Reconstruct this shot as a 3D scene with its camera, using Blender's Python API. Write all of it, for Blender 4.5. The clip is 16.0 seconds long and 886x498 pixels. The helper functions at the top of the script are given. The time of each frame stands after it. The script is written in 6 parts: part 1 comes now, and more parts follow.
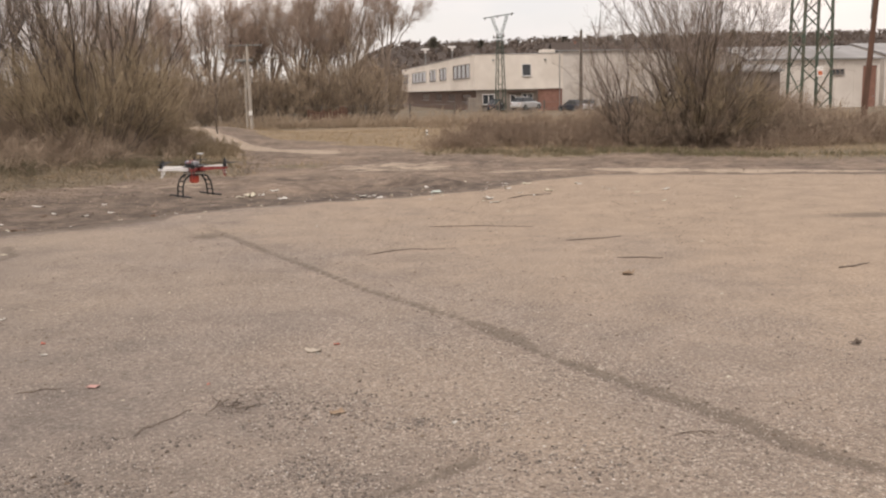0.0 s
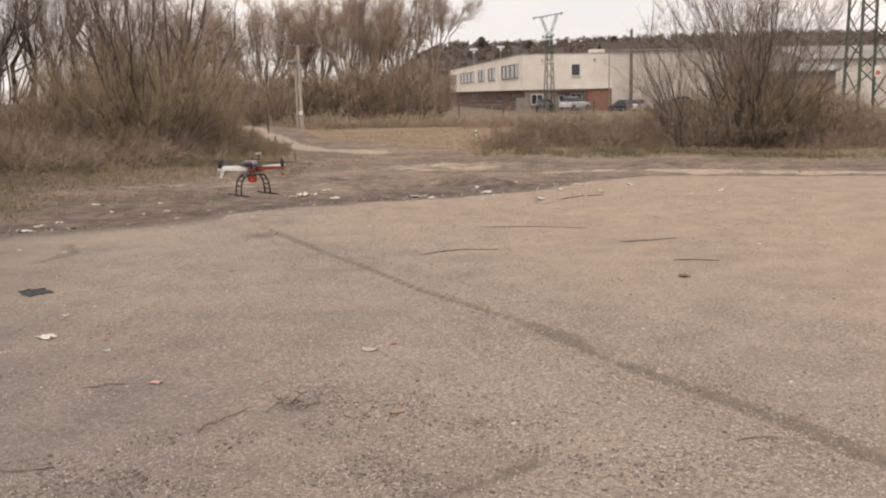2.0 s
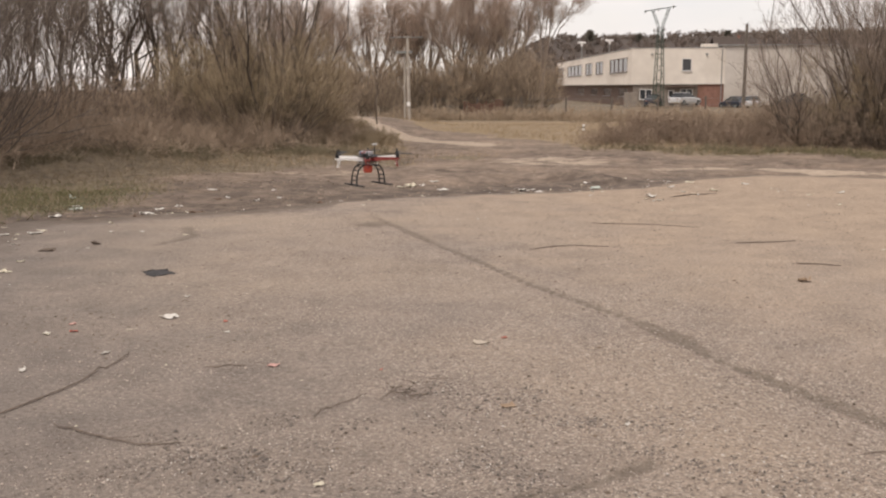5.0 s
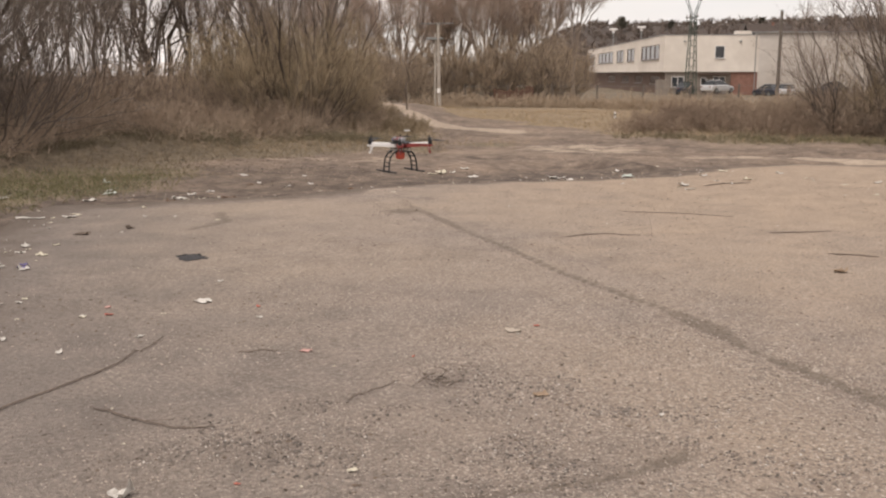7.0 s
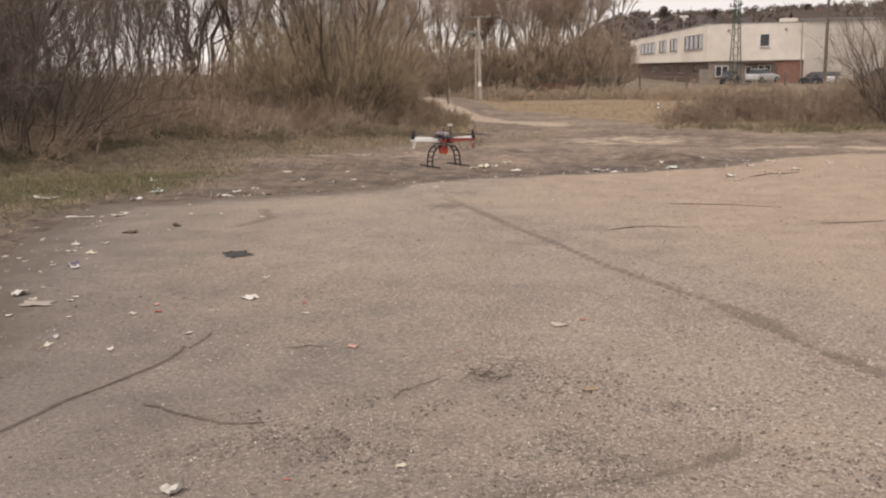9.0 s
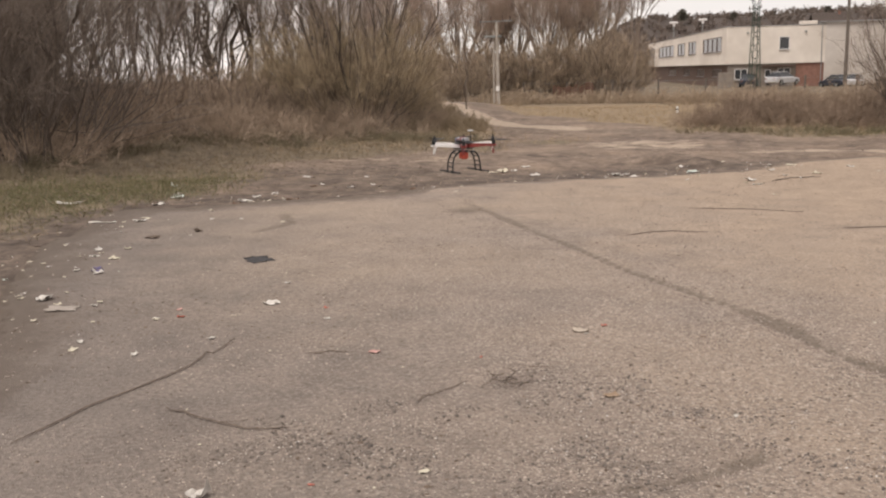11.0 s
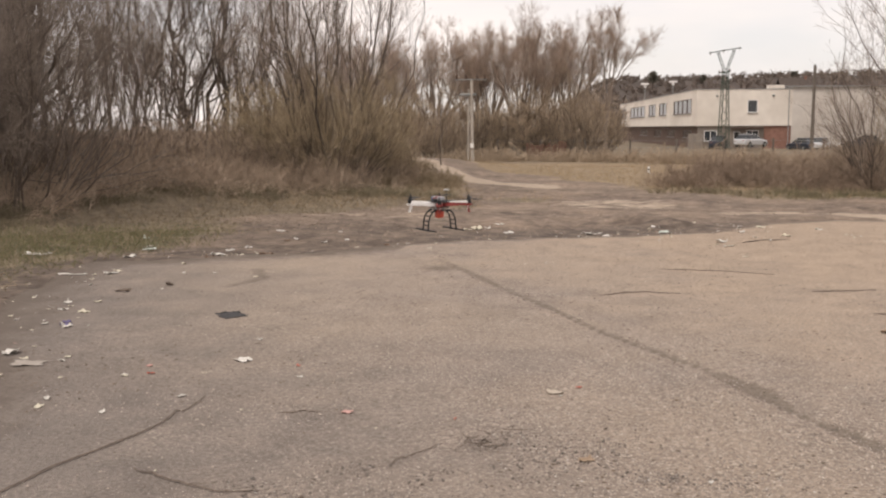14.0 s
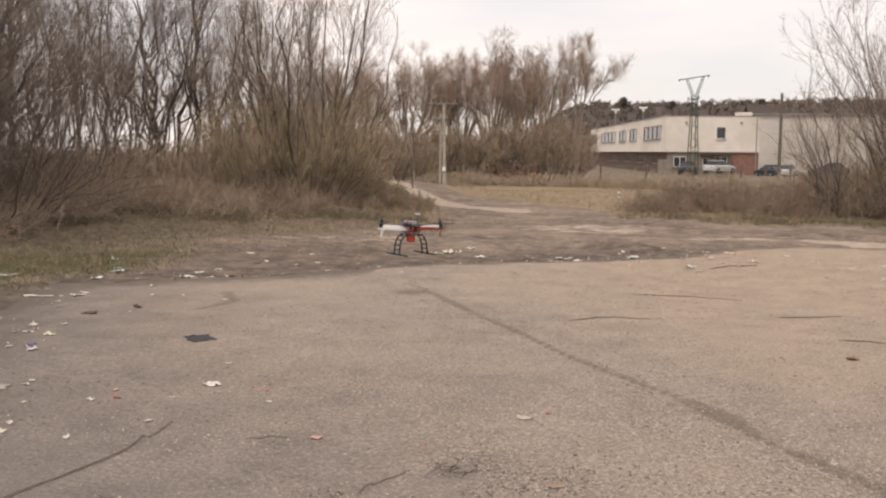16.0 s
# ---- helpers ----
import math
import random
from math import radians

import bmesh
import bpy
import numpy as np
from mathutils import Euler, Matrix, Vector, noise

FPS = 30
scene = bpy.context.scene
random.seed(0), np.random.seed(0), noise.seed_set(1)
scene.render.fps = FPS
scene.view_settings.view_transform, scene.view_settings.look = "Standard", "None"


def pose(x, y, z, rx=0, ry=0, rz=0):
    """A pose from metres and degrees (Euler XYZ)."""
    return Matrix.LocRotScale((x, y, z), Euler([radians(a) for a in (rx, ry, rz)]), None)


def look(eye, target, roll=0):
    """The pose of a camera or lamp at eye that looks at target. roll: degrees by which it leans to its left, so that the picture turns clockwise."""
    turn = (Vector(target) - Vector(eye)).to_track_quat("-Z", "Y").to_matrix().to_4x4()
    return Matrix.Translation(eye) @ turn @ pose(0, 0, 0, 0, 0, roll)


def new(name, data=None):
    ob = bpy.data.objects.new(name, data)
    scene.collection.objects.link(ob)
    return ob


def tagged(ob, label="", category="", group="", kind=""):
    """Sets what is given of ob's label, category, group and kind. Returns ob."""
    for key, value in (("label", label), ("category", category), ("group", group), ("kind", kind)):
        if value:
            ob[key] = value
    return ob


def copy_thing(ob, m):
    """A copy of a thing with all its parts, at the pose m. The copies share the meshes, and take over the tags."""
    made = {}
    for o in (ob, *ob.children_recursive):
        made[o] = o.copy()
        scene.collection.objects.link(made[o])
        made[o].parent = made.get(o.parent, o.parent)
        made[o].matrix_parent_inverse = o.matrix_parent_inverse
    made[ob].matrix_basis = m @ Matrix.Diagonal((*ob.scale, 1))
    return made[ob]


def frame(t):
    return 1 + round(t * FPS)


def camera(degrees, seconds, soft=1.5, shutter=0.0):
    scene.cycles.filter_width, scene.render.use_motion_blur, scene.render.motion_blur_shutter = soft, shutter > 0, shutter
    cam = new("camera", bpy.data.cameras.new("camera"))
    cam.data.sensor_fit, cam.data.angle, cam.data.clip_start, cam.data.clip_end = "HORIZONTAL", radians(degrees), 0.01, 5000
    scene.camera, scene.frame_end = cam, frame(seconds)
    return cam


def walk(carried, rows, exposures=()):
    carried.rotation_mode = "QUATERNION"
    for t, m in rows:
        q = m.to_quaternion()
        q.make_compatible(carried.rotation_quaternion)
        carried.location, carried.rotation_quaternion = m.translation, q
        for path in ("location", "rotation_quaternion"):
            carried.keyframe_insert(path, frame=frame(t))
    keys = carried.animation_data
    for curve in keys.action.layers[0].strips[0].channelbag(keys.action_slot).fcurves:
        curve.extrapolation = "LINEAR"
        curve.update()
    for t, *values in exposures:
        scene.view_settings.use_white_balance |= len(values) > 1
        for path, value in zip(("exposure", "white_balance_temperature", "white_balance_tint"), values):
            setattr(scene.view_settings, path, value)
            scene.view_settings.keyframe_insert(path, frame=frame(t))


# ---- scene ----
PATH = [
    (0.0, 0.000, 0.000, 1.550, -9.408, 1.216, 0.001),
    (0.5, -0.013, -0.003, 1.555, -9.320, 0.928, 0.598),
    (1.0, -0.035, -0.003, 1.557, -9.274, 0.851, 1.174),
    (1.5, -0.051, -0.008, 1.560, -9.312, 0.930, 1.875),
    (2.0, -0.065, -0.007, 1.556, -9.346, 1.219, 2.855),
    (2.5, -0.079, -0.007, 1.557, -9.340, 1.082, 4.131),
    (3.0, -0.095, -0.034, 1.568, -9.327, 1.206, 5.542),
    (3.5, -0.102, -0.033, 1.568, -9.384, 1.569, 6.586),
    (4.0, -0.119, -0.030, 1.567, -9.422, 1.270, 7.677),
    (6.5, -0.177, -0.007, 1.565, -10.321, -0.284, 10.241),
    (7, -0.181, -0.008, 1.564, -10.492, 0.101, 10.907),
    (7.5, -0.183, -0.001, 1.562, -10.753, 0.299, 11.760),
    (8, -0.195, -0.004, 1.564, -10.699, 0.709, 12.812),
    (8.5, -0.199, -0.005, 1.564, -10.728, 0.674, 13.103),
    (9, -0.201, 0.006, 1.563, -10.809, 1.144, 13.310),
    (11.5, -0.228, -0.011, 1.577, -10.406, 1.168, 14.604),
    (12.0, -0.237, -0.005, 1.577, -10.200, 0.918, 14.842),
    (12.5, -0.238, -0.010, 1.583, -9.865, 0.802, 14.996),
    (13.0, -0.240, -0.006, 1.586, -9.179, 0.587, 14.722),
    (13.5, -0.242, -0.009, 1.596, -8.267, 0.598, 13.706),
    (14.0, -0.241, -0.006, 1.607, -7.278, 0.261, 12.824),
    (14.5, -0.246, -0.010, 1.609, -6.998, 0.263, 12.452),
    (15.0, -0.247, -0.010, 1.614, -6.701, 0.186, 12.146),
    (15.5, -0.245, -0.010, 1.617, -6.266, -0.244, 11.712),
    (16.0, -0.239, -0.008, 1.621, -5.897, -0.363, 11.151),
]
cam = camera(50.10, 16.0, soft=2.2)
walk(cam, [(t, pose(x, y, z, 90 + pitch, roll, yaw)) for t, x, y, z, pitch, roll, yaw in PATH],
     exposures=[(0.0, 0.29, 6650, 12), (16.0, 0.29, 6650, 12)])

# ---------------------------------------------------------------- world and sun
SUN_EL, SUN_AZ = radians(58), radians(205)
world = bpy.data.worlds.new("overcast_sky")
scene.world = world
world.use_nodes = True
wn, wl = world.node_tree.nodes, world.node_tree.links
wn.clear()
w_out = wn.new("ShaderNodeOutputWorld")
w_bg = wn.new("ShaderNodeBackground")
w_sky = wn.new("ShaderNodeTexSky")
w_sky.sky_type = "NISHITA"
w_sky.sun_disc = False
w_sky.sun_elevation, w_sky.sun_rotation = SUN_EL, SUN_AZ
w_sky.dust_density = 2.0
w_gain = wn.new("ShaderNodeVectorMath")
w_gain.operation = "SCALE"
w_gain.inputs["Scale"].default_value = 0.115
w_co = wn.new("ShaderNodeTexCoord")
w_map = wn.new("ShaderNodeMapping")
w_map.inputs["Scale"].default_value = (1.0, 1.0, 3.2)
w_noise = wn.new("ShaderNodeTexNoise")
w_noise.inputs["Scale"].default_value = 2.3
w_noise.inputs["Detail"].default_value = 6.0
w_noise.inputs["Roughness"].default_value = 0.5
w_ramp = wn.new("ShaderNodeValToRGB")
w_ramp.color_ramp.elements[0].position, w_ramp.color_ramp.elements[0].color = 0.32, (0.60, 0.60, 0.60, 1)
w_ramp.color_ramp.elements[1].position, w_ramp.color_ramp.elements[1].color = 0.62, (1, 1, 1, 1)
w_tone = wn.new("ShaderNodeValToRGB")
w_tone.color_ramp.elements[0].position, w_tone.color_ramp.elements[0].color = 0.35, (0.84, 0.79, 0.775, 1)
w_tone.color_ramp.elements[1].position, w_tone.color_ramp.elements[1].color = 0.70, (0.94, 0.850, 0.790, 1)
w_noise2 = wn.new("ShaderNodeTexNoise")
w_noise2.inputs["Scale"].default_value = 4.0
w_noise2.inputs["Detail"].default_value = 5.0
w_mix = wn.new("ShaderNodeMix")
w_mix.data_type = "RGBA"
wl.new(w_co.outputs["Generated"], w_map.inputs["Vector"])
wl.new(w_map.outputs["Vector"], w_noise.inputs["Vector"])
wl.new(w_map.outputs["Vector"], w_noise2.inputs["Vector"])
wl.new(w_noise.outputs["Fac"], w_ramp.inputs["Fac"])
wl.new(w_noise2.outputs["Fac"], w_tone.inputs["Fac"])
wl.new(w_sky.outputs["Color"], w_gain.inputs[0])
wl.new(w_ramp.outputs["Color"], w_mix.inputs["Factor"])
wl.new(w_gain.outputs["Vector"], w_mix.inputs["A"])
wl.new(w_tone.outputs["Color"], w_mix.inputs["B"])
wl.new(w_mix.outputs["Result"], w_bg.inputs["Color"])
wl.new(w_bg.outputs["Background"], w_out.inputs["Surface"])
w_bg.inputs["Strength"].default_value = 1.0

sun_data = bpy.data.lights.new("sun", "SUN")
sun_data.energy, sun_data.angle, sun_data.color = 1.75, radians(25), (1.0, 0.94, 0.87)
sun = new("sun", sun_data)
sun.matrix_world = look((-14, -18, 50), (0, 10, 0))


# ---------------------------------------------------------------- materials
def material(name, rough=0.9, metal=0.0):
    m = bpy.data.materials.new(name)
    m.use_nodes = True
    b = m.node_tree.nodes["Principled BSDF"]
    b.inputs["Roughness"].default_value = rough
    b.inputs["Metallic"].default_value = metal
    b.inputs["Specular IOR Level"].default_value = 0.25
    return m, m.node_tree.nodes, m.node_tree.links, b


def rgb(c):
    return (*c, 1)


def node_coords(n, l, scale=(1, 1, 1)):
    co = n.new("ShaderNodeTexCoord")
    mp = n.new("ShaderNodeMapping")
    mp.inputs["Scale"].default_value = scale
    l.new(co.outputs["Object"], mp.inputs["Vector"])
    return mp.outputs["Vector"]


def node_noise(n, l, vec, scale, detail=4.0, rough=0.55):
    t = n.new("ShaderNodeTexNoise")
    t.inputs["Scale"].default_value = scale
    t.inputs["Detail"].default_value = detail
    t.inputs["Roughness"].default_value = rough
    l.new(vec, t.inputs["Vector"])
    return t.outputs["Fac"]


def node_ramp(n, l, fac, stops):
    r = n.new("ShaderNodeValToRGB")
    e = r.color_ramp.elements
    while len(e) < len(stops):
        e.new(0.5)
    for el, (p, c) in zip(e, stops):
        el.position, el.color = p, rgb(c)
    l.new(fac, r.inputs["Fac"])
    return r.outputs["Color"]


def node_mix(n, l, fac, a, b, blend="MIX"):
    m = n.new("ShaderNodeMix")
    m.data_type, m.blend_type = "RGBA", blend
    for key, v in (("Factor", fac), ("A", a), ("B", b)):
        if isinstance(v, (int, float)):
            m.inputs[key].default_value = v
        elif isinstance(v, tuple):
            m.inputs[key].default_value = rgb(v)
        else:
            l.new(v, m.inputs[key])
    return m.outputs["Result"]


def node_math(n, l, op, a, b=0.0, clamp=False):
    m = n.new("ShaderNodeMath")
    m.operation, m.use_clamp = op, clamp
    for i, v in enumerate((a, b)):
        if isinstance(v, (int, float)):
            m.inputs[i].default_value = v
        else:
            l.new(v, m.inputs[i])
    return m.outputs[0]


def node_bump(n, l, b, height, strength, dist):
    bp = n.new("ShaderNodeBump")
    bp.inputs["Strength"].default_value = strength
    bp.inputs["Distance"].default_value = dist
    l.new(height, bp.inputs["Height"])
    l.new(bp.outputs["Normal"], b.inputs["Normal"])


def surface(name, dark, light, scale=8.0, rough=0.85, metal=0.0, bump=0.2, dist=0.01, stains=None, stretch=(1, 1, 1), vary=0.0):
    """Two scales of noise between two tones, with fine relief; optional stains, and a tone that varies from piece to piece."""
    m, n, l, b = material(name, rough, metal)
    v = node_coords(n, l, stretch)
    fine = node_noise(n, l, v, scale, 6.0, 0.6)
    col = node_ramp(n, l, fine, [(0.3, dark), (0.7, light)])
    if stains:
        big = node_noise(n, l, v, scale * 0.13, 4.0)
        msk = node_ramp(n, l, big, [(0.48, (0, 0, 0)), (0.68, (1, 1, 1))])
        col = node_mix(n, l, msk, col, stains)
    if vary:
        oi = n.new("ShaderNodeObjectInfo")
        k = node_math(n, l, "MULTIPLY_ADD", oi.outputs["Random"], vary)
        k.node.inputs[2].default_value = 1 - vary / 2
        hsv = n.new("ShaderNodeHueSaturation")
        l.new(k, hsv.inputs["Value"])
        l.new(col, hsv.inputs["Color"])
        col = hsv.outputs["Color"]
    l.new(col, b.inputs["Base Color"])
    if bump:
        node_bump(n, l, b, fine, bump, dist)
    return m


def attribute(n, name):
    a = n.new("ShaderNodeAttribute")
    a.attribute_name = name
    return a.outputs["Fac"]


def make_asphalt():
    m, n, l, b = material("worn_asphalt", 0.92)
    v = node_coords(n, l)
    big = node_noise(n, l, v, 0.35, 5.0)
    mid = node_noise(n, l, v, 2.2, 6.0, 0.65)
    col = node_ramp(n, l, mid, [(0.28, (0.188, 0.154, 0.130)), (0.55, (0.274, 0.223, 0.185)), (0.78, (0.335, 0.271, 0.222))])
    col = node_mix(n, l, node_ramp(n, l, big, [(0.42, (0, 0, 0)), (0.66, (1, 1, 1))]), col, (0.330, 0.263, 0.204))
    col = node_mix(n, l, node_ramp(n, l, big, [(0.30, (0.7, 0.7, 0.7)), (0.44, (0, 0, 0))]), col, (0.225, 0.190, 0.160))
    # chippings: pale and dark stones bared by wear
    grit = n.new("ShaderNodeTexVoronoi")
    grit.inputs["Scale"].default_value = 105.0
    grit.inputs["Randomness"].default_value = 1.0
    l.new(v, grit.inputs["Vector"])
    cell = n.new("ShaderNodeSeparateColor")
    l.new(grit.outputs["Color"], cell.inputs["Color"])
    bare = attribute(n, "bare")
    worn = node_math(n, l, "MULTIPLY", node_ramp(n, l, node_noise(n, l, v, 1.1, 4.0), [(0.40, (0.15, 0.15, 0.15)), (0.62, (1, 1, 1))]), bare)
    lightstone = node_ramp(n, l, cell.outputs[0], [(0.80, (0, 0, 0)), (0.93, (1, 1, 1))])
    darkstone = node_ramp(n, l, cell.outputs[1], [(0.70, (0, 0, 0)), (0.86, (1, 1, 1))])
    col = node_mix(n, l, node_math(n, l, "MULTIPLY", lightstone, node_math(n, l, "MULTIPLY_ADD", worn, 0.45)), col, (0.50, 0.44, 0.37))
    col = node_mix(n, l, node_math(n, l, "MULTIPLY", darkstone, node_math(n, l, "MULTIPLY", worn, 0.7)), col, (0.105, 0.090, 0.078))
    # pits and bound-up lumps a few centimetres across
    pit = node_noise(n, l, v, 13.0, 4.0, 0.6)
    pitmask = node_math(n, l, "MULTIPLY", node_ramp(n, l, pit, [(0.30, (0.85, 0.85, 0.85)), (0.47, (0, 0, 0))]), node_math(n, l, "MULTIPLY_ADD", worn, 0.75))
    pitmask.node.inputs[1].links[0].from_node.inputs[2].default_value = 0.12
    col = node_mix(n, l, pitmask, col, (0.150, 0.122, 0.102))
    # paler, warmer tone that grows towards the right and the far side
    pale_mix = node_math(n, l, "ADD", attribute(n, "pale_side"), node_math(n, l, "MULTIPLY", node_math(n, l, "SUBTRACT", node_noise(n, l, v, 0.8, 6.0, 0.65), 0.5), 1.2))
    col = node_mix(n, l, node_ramp(n, l, pale_mix, [(0.15, (0, 0, 0)), (0.8, (0.85, 0.85, 0.85))]), col, node_ramp(n, l, mid, [(0.3, (0.300, 0.236, 0.180)), (0.6, (0.390, 0.302, 0.224))]))
    # darker, greyer tone towards the verge on the left and the near side
    grey_mix = node_math(n, l, "ADD", attribute(n, "grey_side"), node_math(n, l, "MULTIPLY", node_math(n, l, "SUBTRACT", node_noise(n, l, v, 1.3, 6.0, 0.65), 0.5), 0.9))
    col = node_mix(n, l, node_ramp(n, l, grey_mix, [(0.10, (0, 0, 0)), (0.8, (0.78, 0.78, 0.78))]), col, node_ramp(n, l, mid, [(0.3, (0.135, 0.116, 0.103)), (0.7, (0.205, 0.176, 0.154))]))
    # fine dust grain
    fine = node_noise(n, l, v, 38.0, 5.0, 0.7)
    col = node_mix(n, l, 0.75, col, node_ramp(n, l, fine, [(0.30, (0.26, 0.26, 0.26)), (0.70, (0.74, 0.74, 0.74))]), "OVERLAY")
    # dark soil in the open seams, ragged at the edge
    seam = attribute(n, "seam")
    rag = node_noise(n, l, v, 16.0, 5.0, 0.7)
    s = node_math(n, l, "ADD", seam, node_math(n, l, "MULTIPLY", node_math(n, l, "SUBTRACT", rag, 0.5), 0.75))
    smask = node_ramp(n, l, s, [(0.36, (0, 0, 0)), (0.70, (0.72, 0.72, 0.72))])
    soil = node_ramp(n, l, fine, [(0.30, (0.105, 0.084, 0.066)), (0.72, (0.185, 0.150, 0.119))])
    col = node_mix(n, l, smask, col, soil)
    # mud carried over the rim
    rim = attribute(n, "rim")
    r2 = node_math(n, l, "ADD", rim, node_math(n, l, "MULTIPLY", node_math(n, l, "SUBTRACT", node_noise(n, l, v, 3.0, 5.0, 0.65), 0.5), 1.0))
    col = node_mix(n, l, node_ramp(n, l, r2, [(0.42, (0, 0, 0)), (0.85, (0.85, 0.85, 0.85))]), col, (0.125, 0.100, 0.081))
    l.new(col, b.inputs["Base Color"])
    hgt = node_math(n, l, "ADD", fine, node_math(n, l, "MULTIPLY", grit.outputs["Distance"], 0.8))
    node_bump(n, l, b, hgt, 0.7, 0.014)
    return m


def make_earth():
    m, n, l, b = material("bare_earth_and_turf", 0.95)
    v = node_coords(n, l)
    big = node_noise(n, l, v, 0.5, 5.0)
    mid = node_noise(n, l, v, 3.0, 6.0, 0.65)
    fine = node_noise(n, l, v, 26.0, 5.0, 0.7)
    mud = node_ramp(n, l, mid, [(0.30, (0.088, 0.067, 0.052)), (0.52, (0.175, 0.134, 0.105)), (0.72, (0.275, 0.213, 0.165))])
    mud = node_mix(n, l, node_ramp(n, l, big, [(0.46, (0, 0, 0)), (0.7, (0.8, 0.8, 0.8))]), mud, (0.28, 0.212, 0.158))
    pale = node_ramp(n, l, mid, [(0.25, (0.29, 0.232, 0.175)), (0.75, (0.42, 0.34, 0.265))])
    turf = node_ramp(n, l, mid, [(0.30, (0.098, 0.080, 0.056)), (0.50, (0.165, 0.132, 0.092)), (0.75, (0.235, 0.187, 0.130))])
    green = node_ramp(n, l, node_noise(n, l, v, 0.9, 4.0), [(0.46, (0, 0, 0)), (0.62, (0.7, 0.7, 0.7))])
    turf = node_mix(n, l, node_math(n, l, "MULTIPLY", green, attribute(n, "green")), turf, (0.088, 0.090, 0.050))
    dry = node_ramp(n, l, mid, [(0.30, (0.150, 0.114, 0.076)), (0.50, (0.235, 0.178, 0.116)), (0.75, (0.320, 0.245, 0.165))])
    turf = node_mix(n, l, attribute(n, "dry"), turf, dry)
    jitter = node_math(n, l, "MULTIPLY", node_math(n, l, "SUBTRACT", node_noise(n, l, v, 1.5, 8.0, 0.75), 0.5), 1.7)

    wet = node_math(n, l, "ADD", attribute(n, "wet"), jitter)
    mud = node_mix(n, l, node_ramp(n, l, wet, [(0.40, (0, 0, 0)), (0.85, (0.85, 0.85, 0.85))]), mud, node_ramp(n, l, mid, [(0.32, (0.055, 0.043, 0.035)), (0.5, (0.105, 0.082, 0.066)), (0.68, (0.19, 0.148, 0.118))]))

    def zone(name):
        return node_ramp(n, l, node_math(n, l, "ADD", attribute(n, name), jitter), [(0.36, (0, 0, 0)), (0.66, (1, 1, 1))])
    col = node_mix(n, l, zone("pale"), mud, pale)
    col = node_mix(n, l, zone("turf"), col, turf)
    clods = node_noise(n, l, v, 8.0, 5.0, 0.7)
    col = node_mix(n, l, 0.6, col, node_ramp(n, l, clods, [(0.32, (0.28, 0.28, 0.28)), (0.68, (0.72, 0.72, 0.72))]), "OVERLAY")
    col = node_mix(n, l, 0.6, col, node_ramp(n, l, fine, [(0.3, (0.32, 0.32, 0.32)), (0.7, (0.68, 0.68, 0.68))]), "OVERLAY")
    l.new(col, b.inputs["Base Color"])
    node_bump(n, l, b, node_math(n, l, "ADD", mid, node_math(n, l, "MULTIPLY", fine, 0.4)), 0.6, 0.05)
    return m


def make_twig(name, dark, light):
    m, n, l, b = material(name, 0.85)
    v = node_coords(n, l)
    f = node_noise(n, l, v, 3.0, 4.0)
    g = n.new("ShaderNodeNewGeometry")
    t = node_math(n, l, "ADD", node_math(n, l, "MULTIPLY", f, 0.6), node_math(n, l, "MULTIPLY", g.outputs["Random Per Island"], 0.5))
    col = node_ramp(n, l, t, [(0.25, dark), (0.8, light)])
    oi = n.new("ShaderNodeObjectInfo")
    hsv = n.new("ShaderNodeHueSaturation")
    k = node_math(n, l, "MULTIPLY_ADD", oi.outputs["Random"], 0.3)
    k.node.inputs[2].default_value = 0.85
    l.new(k, hsv.inputs["Value"])
    l.new(col, hsv.inputs["Color"])
    l.new(hsv.outputs["Color"], b.inputs["Base Color"])
    return m


ASPHALT = make_asphalt()
EARTH = make_earth()
BARK_DARK = surface("dark_wet_bark", (0.085, 0.068, 0.056), (0.155, 0.124, 0.101), 14.0, 0.95, bump=0.5, dist=0.02, vary=0.3, stretch=(1, 1, 0.3))
BARK_PALE = surface("pale_grey_brown_bark", (0.21, 0.167, 0.134), (0.33, 0.265, 0.213), 14.0, 0.95, bump=0.5, dist=0.02, vary=0.3, stretch=(1, 1, 0.3))
TWIG_GREY = make_twig("grey_brown_twigs", (0.175, 0.138, 0.112), (0.33, 0.262, 0.213))
TWIG_WARM = make_twig("warm_brown_twigs", (0.26, 0.192, 0.148), (0.46, 0.350, 0.275))
TWIG_DARK = make_twig("dark_grey_twigs", (0.120, 0.098, 0.082), (0.245, 0.200, 0.166))
TWIG_BRUSH = make_twig("dull_brown_brushwood", (0.225, 0.172, 0.128), (0.42, 0.325, 0.242))
TWIG_OLIVE = make_twig("olive_willow_twigs", (0.24, 0.186, 0.120), (0.43, 0.340, 0.225))
TWIG_HEDGE = make_twig("dull_hedge_twigs", (0.26, 0.200, 0.142), (0.44, 0.345, 0.248))
BRAMBLE = make_twig("dry_bramble_canes", (0.165, 0.122, 0.090), (0.37, 0.278, 0.205))
STRAW = make_twig("dull_dry_grass", (0.135, 0.106, 0.070), (0.29, 0.228, 0.152))
STRAW_PALE = make_twig("bleached_straw_grass", (0.24, 0.180, 0.108), (0.45, 0.345, 0.22))
STRAW_DULL = make_twig("dull_olive_grass", (0.105, 0.090, 0.058), (0.23, 0.192, 0.126))
GRASS = make_twig("dull_green_grass", (0.085, 0.085, 0.040), (0.20, 0.180, 0.095))
RENDER_WHITE = surface("cream_white_facade_panels", (0.66, 0.60, 0.53), (0.76, 0.70, 0.62), 0.9, 0.8, bump=0.1, stains=(0.60, 0.54, 0.47))
